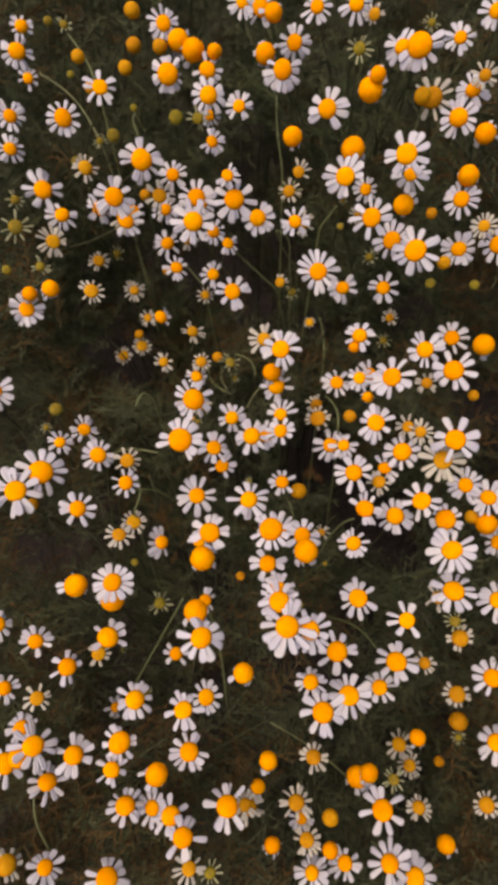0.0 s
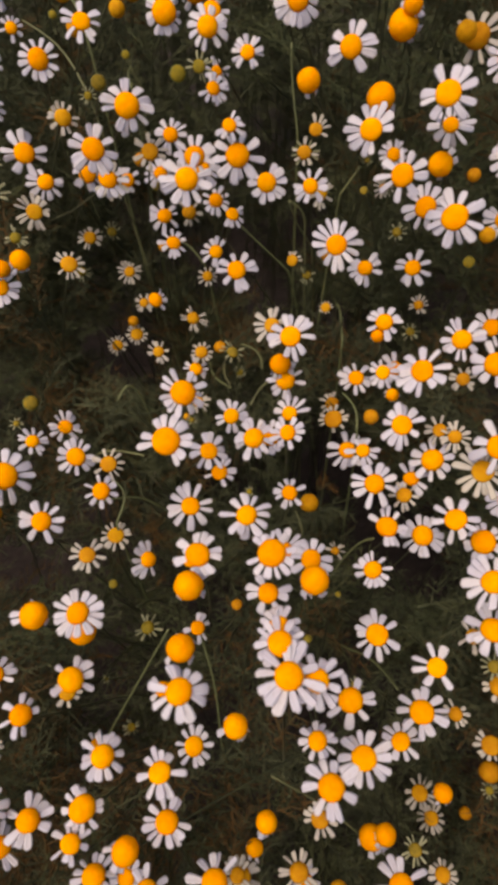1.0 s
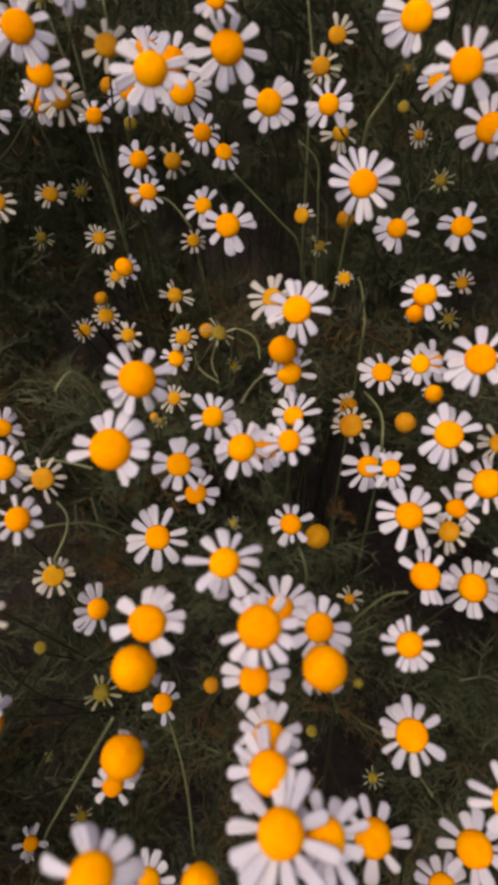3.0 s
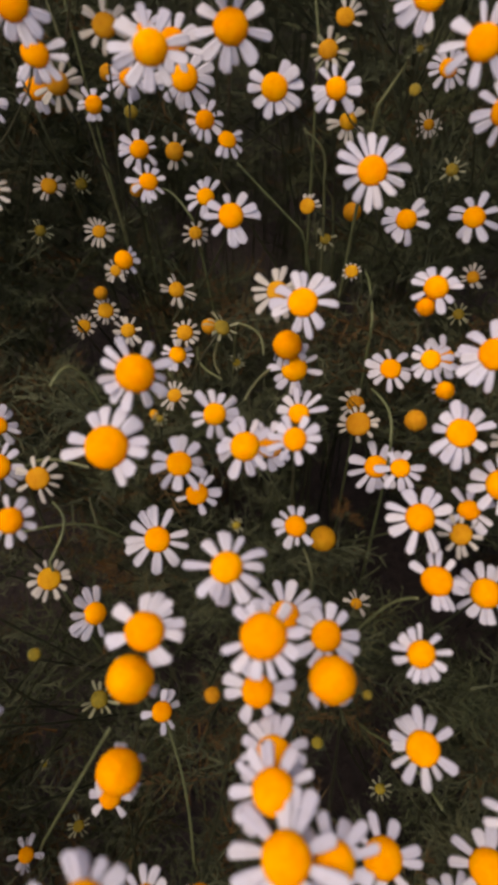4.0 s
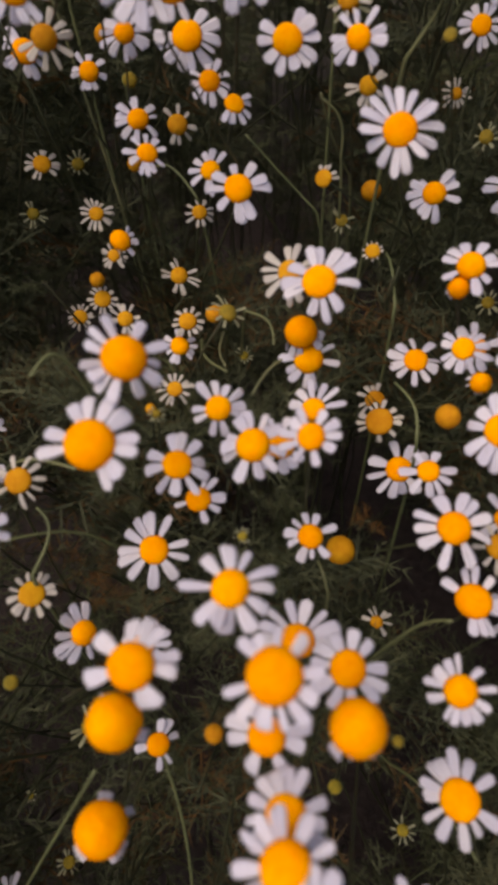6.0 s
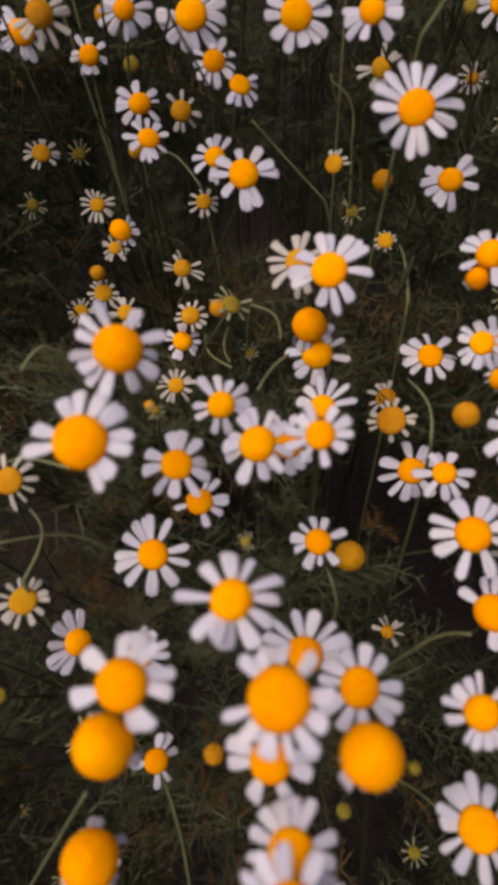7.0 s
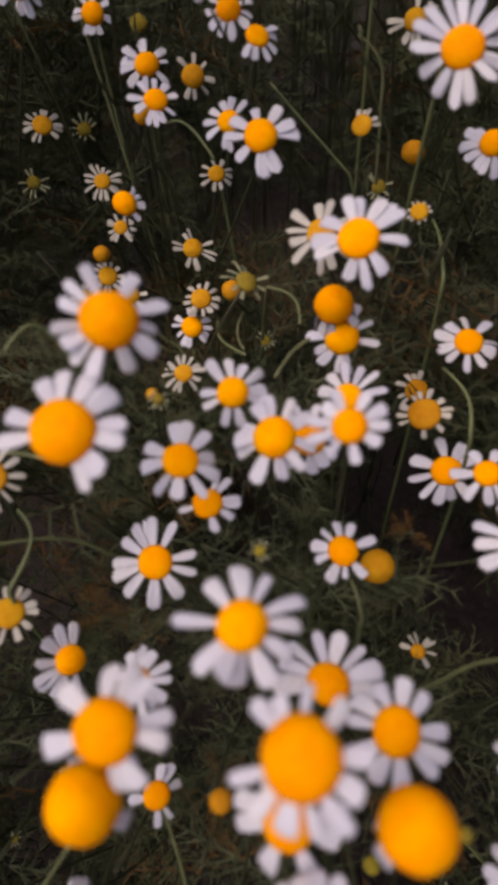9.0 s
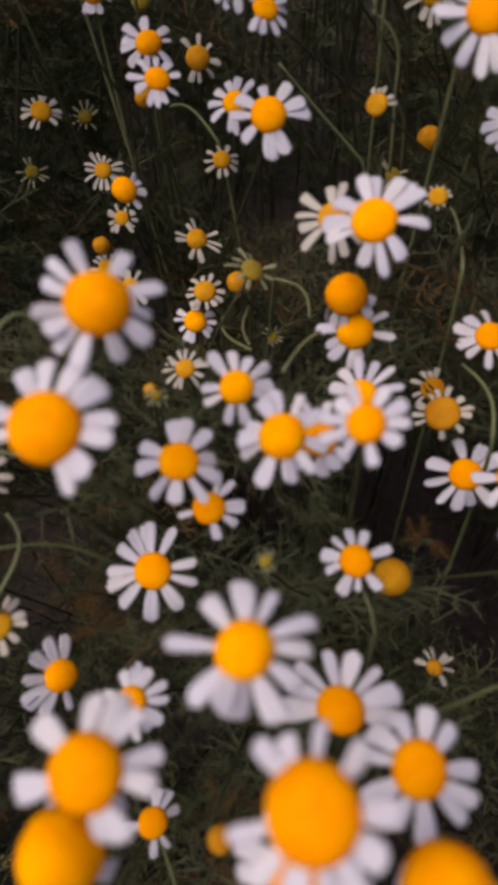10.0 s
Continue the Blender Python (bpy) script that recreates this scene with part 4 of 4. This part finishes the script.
open_flower(-0.1047, 0.1664, 0.3571, 25.0, 20, 21, 0.50, petals=(4, 28, 61, 89, 121, 156, 191, 231, 266, 301, 336))
open_flower(-0.1142, 0.1541, 0.3596, 24.8, 14, 15, 0.44)
bald_head(-0.1145, 0.1605, 0.3341, 6.6, 21, 20)
open_flower(-0.1278, 0.1047, 0.3098, 17.2, 6, 26, 0.45)
bud(-0.1131, 0.2241, 0.3340, 8.0, 29, 21)
open_flower(-0.0353, 0.2760, 0.3043, 15.7, 23, 8, 0.50)
young_flower(-0.0318, 0.2810, 0.3133, 13.6, 26, 7, 0.55)
green_flower(-0.0106, 0.2495, 0.3470, 13.8, 16, 25)
bald_head(-0.0208, 0.2819, 0.3167, 7.0, 33, 3)
young_flower(-0.0294, 0.2355, 0.3236, 12.5, 21, 2, 0.45)
green_flower(-0.0107, 0.2961, 0.2789, 9.1, 33, 6)
open_flower(-0.0916, 0.3378, 0.3902, 19.0, 41, 28, 0.48)
open_flower(-0.0609, 0.2663, 0.4320, 16.7, 45, 21, 0.46, petals=(3, 33, 243, 278, 295, 321))
open_flower(-0.0752, 0.3549, 0.3762, 15.4, 45, 10, 0.50, petals=(43, 93, 130, 173, 198, 246, 268, 293, 353))
open_flower(-0.0481, 0.3159, 0.4044, 16.1, 47, 12, 0.42)
bald_head(-0.0653, 0.3511, 0.3908, 6.9, 47, 8)
bud(-0.0592, 0.3554, 0.3726, 6.3, 51, 14)
open_flower(-0.0304, 0.3327, 0.3978, 23.6, 43, 8, 0.46, petals=(4, 27, 59, 187, 199, 234, 260, 281, 314, 339))
young_flower(-0.1056, 0.3550, 0.3370, 14.6, 30, 20, 0.55)
green_flower(-0.0989, 0.3812, 0.3219, 14.3, 42, 16)
green_flower(-0.1152, 0.3499, 0.3142, 13.2, 45, 16)
young_flower(0.0342, 0.3368, 0.3801, 15.7, 49, -10, 0.45)
young_flower(0.0230, 0.3212, 0.4126, 13.7, 46, -3, 0.50, petals=(38, 88, 163, 223, 268, 303, 348))
young_flower(0.0741, 0.3688, 0.3635, 12.5, 45, -2, 0.40)
green_flower(0.0735, 0.3089, 0.3763, 11.1, 41, -8)
bald_head(0.0424, 0.3471, 0.3324, 8.8, 41, -6)
green_flower(0.0304, 0.3378, 0.3231, 12.2, 44, -1)
bud(0.0486, 0.2834, 0.4163, 3.7, 51, -18)
green_flower(0.0507, 0.2989, 0.4216, 5.4, 47, -13)
green_flower(-0.0817, 0.1201, 0.2131, 5.4, 9, 18)
green_flower(-0.0699, 0.1009, 0.1817, 11.3, -4, 7)
young_flower(0.0459, 0.1773, 0.2683, 11.6, 10, 5, 0.40, gap=(230, 60))
bud(0.0279, 0.1206, 0.2939, 3.8, 5, -6)
green_flower(0.0579, 0.1176, 0.2277, 9.4, 5, -6)
open_flower(-0.0854, 0.0885, 0.1981, 14.4, -4, 16, 0.45, petals=(79, 100, 129, 183, 238, 273, 296, 353))
open_flower(-0.0274, 0.1499, 0.3113, 14.9, 17, 5, 0.42, petals=(2, 27, 64, 90, 120, 171, 288, 313, 333))
green_flower(-0.0000, 0.1700, 0.3417, 5.5, 25, 3)
bald_head(-0.0323, 0.2146, 0.3375, 3.3, 25, 7)
green_flower(-0.0288, 0.2090, 0.3421, 5.9, 29, 8)
side_stem(-0.0494, 0.3359, 0.3472, -0.0315, 0.3252, 0.3411)
side_stem(-0.0608, 0.2056, 0.3602, -0.0541, 0.2173, 0.3524)
side_stem(0.0229, 0.1871, 0.2943, 0.0266, 0.1780, 0.2892)
side_stem(-0.0084, 0.2858, 0.3150, 0.0041, 0.2610, 0.3211)
side_stem(-0.0287, 0.2917, 0.2924, -0.0128, 0.2522, 0.3150)
side_stem(-0.0010, 0.2227, 0.3373, 0.0123, 0.2440, 0.3342)
side_stem(-0.0186, 0.2895, 0.2989, -0.0142, 0.2586, 0.3110)
side_stem(-0.0341, 0.1177, 0.3109, -0.0726, 0.0938, 0.2191)
side_stem(-0.0770, 0.1784, 0.3131, -0.0506, 0.1934, 0.2849)
side_stem(0.0168, 0.3272, 0.3814, 0.0321, 0.3464, 0.3393)
side_stem(-0.1148, 0.4364, 0.4480, -0.0925, 0.3915, 0.4382)
side_stem(-0.1311, 0.4111, 0.4358, -0.0932, 0.3705, 0.4200)
side_stem(-0.0722, 0.3972, 0.4184, -0.0708, 0.3877, 0.4089)
side_stem(0.0162, 0.3739, 0.4400, 0.0206, 0.3585, 0.4034)
side_stem(0.0123, 0.0695, 0.2490, 0.0729, 0.0451, 0.1620)
side_stem(-0.1095, 0.0354, 0.2607, -0.1027, 0.0119, 0.2431)
side_stem(-0.0504, 0.1914, 0.3367, -0.0827, 0.2046, 0.3142)
side_stem(0.0171, 0.3374, 0.3752, 0.0269, 0.3363, 0.3531)
side_stem(0.0465, 0.3032, 0.3320, 0.0480, 0.2751, 0.3311)
side_stem(-0.0113, 0.3365, 0.3611, 0.0180, 0.3324, 0.3314)
side_stem(0.0480, 0.2467, 0.3189, 0.0544, 0.2237, 0.3161)
side_stem(-0.0680, 0.1897, 0.3156, -0.0648, 0.1686, 0.3114)
side_stem(0.0571, 0.1584, 0.3218, 0.0469, 0.1623, 0.2914)
side_stem(0.0747, 0.1086, 0.2556, 0.0571, 0.1411, 0.2130)
side_stem(0.0460, 0.2906, 0.4223, 0.0406, 0.3010, 0.4031)
side_stem(-0.0248, 0.1303, 0.2680, -0.0145, 0.0905, 0.2100)
green_sprig(-0.0560, 0.2050, 0.3560, 30)
green_sprig(-0.0644, 0.2271, 0.3408, 28)
green_sprig(-0.0458, 0.1862, 0.3294, 21)
green_sprig(-0.1140, 0.3759, 0.3423, 24)
green_sprig(-0.1151, 0.3497, 0.2787, 27)
green_sprig(0.0000, 0.2263, 0.3360, 22)
green_sprig(0.0202, 0.2320, 0.3392, 17)
green_sprig(-0.0109, 0.1417, 0.3433, 14)
green_sprig(-0.0820, 0.2387, 0.3318, 18)
green_sprig(0.0322, 0.1865, 0.2865, 18)
green_sprig(0.0451, 0.1896, 0.2814, 12)
green_sprig(0.0526, 0.3227, 0.3389, 14)
green_sprig(0.0722, 0.3421, 0.3795, 15)
green_sprig(-0.0337, 0.2436, 0.3108, 17)
green_sprig(-0.0287, 0.1553, 0.3155, 15)
dry_sprig(-0.0488, 0.1267, 0.3130, 17)
dry_sprig(-0.0576, 0.1819, 0.2893, 22)
dry_sprig(-0.0441, 0.1322, 0.3184, 12)
dry_sprig(0.0466, 0.2745, 0.3479, 12)
dry_sprig(0.0394, 0.1982, 0.3031, 11)
dry_sprig(-0.0104, 0.1178, 0.2818, 13)
dry_sprig(-0.0774, 0.1132, 0.2349, 18)
green_sprig(0.0344, 0.1227, 0.3118, 13)
green_sprig(-0.0294, 0.1138, 0.2863, 15)
green_sprig(-0.1366, 0.2686, 0.3161, 41)
green_sprig(-0.0534, 0.2084, 0.3491, 28)
green_sprig(-0.0930, 0.3255, 0.4057, 26)
dry_sprig(-0.1189, 0.2444, 0.3111, 25)
green_sprig(0.0121, 0.1705, 0.3245, 19)
dry_sprig(0.1545, 0.3064, 0.3299, 30)
dry_sprig(-0.0071, 0.0419, 0.1948, 31)
dry_sprig(0.0177, 0.0737, 0.2713, 24)
green_sprig(0.0691, 0.0740, 0.2079, 28)
green_sprig(-0.0842, 0.0214, 0.2483, 26)
dry_sprig(0.1595, 0.0192, 0.1124, 35)
green_sprig(0.0984, 0.0925, 0.2137, 28)
green_sprig(-0.1161, 0.0278, 0.2621, 25)
dry_sprig(-0.0463, 0.1826, 0.3322, 15)
dry_sprig(-0.0483, 0.1730, 0.2829, 17)
dry_sprig(-0.0083, 0.1293, 0.3029, 10)
dry_sprig(0.0451, 0.2739, 0.3433, 11)
green_sprig(-0.0541, 0.3490, 0.3170, 25)
green_sprig(0.0265, 0.3418, 0.3292, 21)
green_sprig(-0.0378, 0.1848, 0.3424, 15)
green_sprig(-0.0899, 0.2873, 0.3252, 21)
green_sprig(0.0094, 0.1924, 0.3199, 13)
hollow(-0.068, 0.691, 0.0296)
hollow(-0.020, 0.720, 0.0252)
hollow(-0.135, 0.720, 0.0203)
hollow(-0.188, 0.788, 0.0188)
hollow(0.056, 0.379, 0.0218)
hollow(0.090, 0.387, 0.0201)
hollow(-0.014, 0.342, 0.0175)
hollow(0.105, 0.328, 0.0205)
hollow(0.107, 0.295, 0.0213)
hollow(0.115, 0.259, 0.0141)
hollow(-0.178, 0.248, 0.0143)
hollow(0.042, 0.148, 0.0162)
hollow(0.071, 0.135, 0.0145)
hollow(-0.038, 0.121, 0.0118)
hollow(-0.042, 0.359, 0.0143)
hollow(0.096, 0.196, 0.0115)
hollow(0.163, 0.242, 0.0122)
hollow(-0.162, 0.323, 0.0139)
hollow(-0.159, 0.225, 0.0108)
hollow(-0.015, 0.932, 0.0236)
hollow(0.005, 1.046, 0.0222)
hollow(0.089, 0.593, 0.0157)
hollow(-0.145, 0.513, 0.0290)
hollow(-0.182, 0.531, 0.0241)
hollow(-0.230, 0.250, 0.0136)
hollow(0.007, 0.646, 0.0261)
hollow(0.049, 0.768, 0.0251)
hollow(0.145, 0.281, 0.0196)
hollow(0.060, 0.335, 0.0137)
hollow(-0.028, 0.227, 0.0124)
hollow(0.283, 0.459, 0.0177)
hollow(0.218, 0.613, 0.0198)
hollow(0.009, 1.047, 0.0258)

HEADS = np.array([numbers[:3] for grower, numbers, more in QUEUE if len(numbers) > 4 and grower is not grow_side_stem])
BARE = [np.array(numbers[:3]) * (1 - f) + np.array(numbers[3:]) * f for grower, numbers, more in QUEUE if grower is grow_side_stem for f in (0.0, 0.3, 0.65, 1.0)]
CLEAR = np.vstack([HEADS, BARE])
for grower, numbers, more in QUEUE:
    grower(*numbers, **more)


# ---- foliage ----
def foliage(name, placements, mat, label):
    """One sheet of many leaves: (place, direction, roll, length) each."""
    vs, fs, n = [], [], 0
    for k, (p, d, roll, length) in enumerate(placements):
        v, t = TEMPLATES[k % len(TEMPLATES)]
        m = np.array((d.to_track_quat("X", "Z").to_matrix() @ Matrix.Rotation(roll, 3, "X")))
        vs.append(v @ m.T * length + np.array(p))
        fs.append(t + n)
        n += len(v)
    v, f = np.concatenate(vs), np.concatenate(fs)
    me = bpy.data.meshes.new(name)
    me.vertices.add(len(v))
    me.vertices.foreach_set("co", v.astype(np.float32).ravel())
    me.loops.add(f.size)
    me.loops.foreach_set("vertex_index", f.astype(np.int32).ravel())
    me.polygons.add(len(f))
    me.polygons.foreach_set("loop_start", np.arange(0, f.size, 3, dtype=np.int32))
    me.update()
    me.validate()
    me.materials.append(mat)
    return tagged(new(name, me), label, "foliage", kind="stuff")


def canopy(x, y):
    """Height of the lower flower heads over the ground, from the nearest ones."""
    d = np.hypot(HEADS[:, 0] - x, HEADS[:, 1] - y)
    near = HEADS[d < 0.05, 2]
    if len(near):
        return float(near.mean())
    k = np.argsort(d)[:6]
    return float(HEADS[k, 2].mean())


def grow():
    r = random.Random(11)
    green, brown = [], []

    def leaf(p, spread, lo, hi, dead, clear):
        a, length = r.uniform(0, 6.28), r.uniform(lo, hi)
        d = Vector((math.cos(a), math.sin(a), r.uniform(-0.1, spread))).normalized()
        reach = np.array([p, p + d * length * 0.5, p + d * length])
        if not blocked(reach, clear) and not in_hollow(reach[:2]):
            (brown if r.random() < dead else green).append((p, d, r.uniform(-0.7, 0.7), length))

    for stem, pts in STEMS:
        for k in range(5):
            t = r.uniform(0.25, 0.88)
            i = min(int(t * 9), 8)
            p = pts[i].lerp(pts[i + 1], t * 9 - i)
            a, length = r.uniform(0, 6.28), r.uniform(0.020, 0.045)
            d = Vector((math.cos(a), math.sin(a), r.uniform(-0.1, 0.6))).normalized()
            reach = np.array([p, p + d * length * 0.5, p + d * length])
            if not blocked(reach, 0.019) and not in_hollow(reach[:2]):
                turn = d.to_track_quat("X", "Z").to_matrix().to_4x4() @ Matrix.Rotation(r.uniform(-0.7, 0.7), 4, "X")
                put("leaf", r.choice(LEAVES), stem, Matrix.Translation(p - pts[0]) @ turn @ Matrix.Scale(length, 4), "feathery green leaf")
    for k in range(2700):
        if k < 1050:
            x, y = r.uniform(-0.5, 0.5), r.uniform(-0.15, 1.3)
        elif k < 1350:
            x, y = r.uniform(-0.3, 0.35), r.uniform(0.10, 0.75)
        elif k < 1950:
            x, y = r.uniform(-0.2, 0.22), r.uniform(-0.04, 0.5)
        else:
            x, y = r.uniform(-0.38, 0.40), r.uniform(0.30, 1.15)
        if noise.noise(Vector((x * 8, y * 8, 3))) + 0.5 * noise.noise(Vector((x * 21, y * 21, 9))) < -0.28:
            continue
        top = canopy(x, y) - 0.03
        dead = 0.5 if noise.noise(Vector((x * 9, y * 9, 7))) > (0.02 if y < 0.12 else 0.22) else 0.08
        z = top * r.choice((1.0, 0.9, 0.8, 0.7) if 1050 <= k < 1950 else (1.0, 0.8, 0.6, 0.45, 0.35, 0.25, 0.15, 0.1))
        for n in range(r.randint(5, 10)):
            p = Vector((x + r.gauss(0, 0.012), y + r.gauss(0, 0.012), max(0.01, z - abs(r.gauss(0, 0.03)))))
            leaf(p, 0.6, 0.025, 0.055, dead, 0.014 if 1350 <= k < 1950 else 0.019)
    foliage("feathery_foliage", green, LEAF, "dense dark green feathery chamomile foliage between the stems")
    foliage("withered_foliage", brown, DRY, "withered brown feathery leaves among the green foliage")


grow()


# ---- a field added out of the camera's view, which shades the plants ----
def field_out_of_view():
    """Flower heads on stems with threads of leaf, added out of view for shade."""
    r = random.Random(23)
    vs, fs, slots = [], [], []

    def add(points, faces, slot):
        n = len(vs)
        vs.extend(points)
        fs.extend(tuple(n + k for k in f) for f in faces)
        slots.extend([slot] * len(faces))

    def flower(p, size):
        lean = Matrix.Rotation(r.gauss(0, 0.25), 3, "X") @ Matrix.Rotation(r.gauss(0, 0.25), 3, "Y") @ Matrix.Rotation(r.uniform(0, 6.28), 3, "Z")
        for k in range(12):
            turn = lean @ Matrix.Rotation(2 * math.pi * (k + r.uniform(-0.2, 0.2)) / 12, 3, "Z")
            drop = r.uniform(-0.02, 0.12)
            rows = ((0.19, 0.035, 0.0), (0.42, 0.078, -drop * 0.6), (0.53, 0.035, -drop))
            add([p + turn @ Vector((x, s * w, z)) * size for x, w, z in rows for s in (-1, 1)], [(2 * i, 2 * i + 2, 2 * i + 3, 2 * i + 1) for i in range(2)], 0)
        ring = [(0.23, -0.03), (0.19, 0.08), (0.06, 0.14)]
        add([p + lean @ Vector((q * math.cos(0.7854 * k), q * math.sin(0.7854 * k), z)) * size for q, z in ring for k in range(8)],
            [(8 * i + k, 8 * i + (k + 1) % 8, 8 * i + 8 + (k + 1) % 8, 8 * i + 8 + k) for i in range(2) for k in range(8)] + [tuple(range(16, 24))], 1)
        foot = Vector((p.x + r.gauss(0, 0.03), p.y + r.gauss(0.03, 0.03), 0.0))
        path = [foot.lerp(p, f) + Vector((0, 0.012, 0)) * math.sin(3.14 * f) for f in (0, 0.35, 0.7, 1.0)]
        add([q + Vector((math.cos(2.09 * k), math.sin(2.09 * k), 0)) * 0.0006 for q in path for k in range(3)],
            [(3 * i + k, 3 * i + (k + 1) % 3, 3 * i + 3 + (k + 1) % 3, 3 * i + 3 + k) for i in range(3) for k in range(3)], 2)
        for k in range(2):
            q = foot.lerp(p, r.uniform(0.3, 0.85))
            a = r.uniform(0, 6.28)
            d = Vector((math.cos(a), math.sin(a), r.uniform(-0.1, 0.6))).normalized() * r.uniform(0.02, 0.045)
            for j in range(7):
                o = q + d * (j / 7)
                e = Matrix.Rotation(r.choice((-1, 1)) * r.uniform(0.4, 1.1), 3, "Z") @ d * 0.4
                w = Vector((0, 0, 0.0006))
                s = e.cross(w).normalized() * 0.0006
                add([o + s, o - s, o + w, o + e], [(0, 1, 3), (1, 2, 3), (2, 0, 3)], 3)

    for k in range(6200):
        x, y = r.uniform(-1.05, 1.05), r.uniform(-0.70, 2.1)
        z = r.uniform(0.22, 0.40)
        # Heads keep above the camera's top sight line and outside its side edges.
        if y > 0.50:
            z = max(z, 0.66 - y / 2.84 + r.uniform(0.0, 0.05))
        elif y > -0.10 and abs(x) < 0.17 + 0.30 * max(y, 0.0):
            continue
        edge = max(abs(x) - 0.6, -0.25 - y, y - 1.5, 0.0) / 0.5
        if noise.noise(Vector((x * 7, y * 7, 2))) < -0.3 or r.random() < edge:
            continue
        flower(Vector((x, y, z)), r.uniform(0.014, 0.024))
    me = bpy.data.meshes.new("chamomile_field")
    me.from_pydata([tuple(v) for v in vs], [], fs)
    for m in (FIELD_PETAL, CENTRE, SHADED_STEM, STEM_LEAF):
        me.materials.append(m)
    me.polygons.foreach_set("material_index", slots)
    tagged(new("chamomile_field", me), "dense white and orange chamomile field, added out of view to shade the flowers", "flowers", kind="stuff")


field_out_of_view()
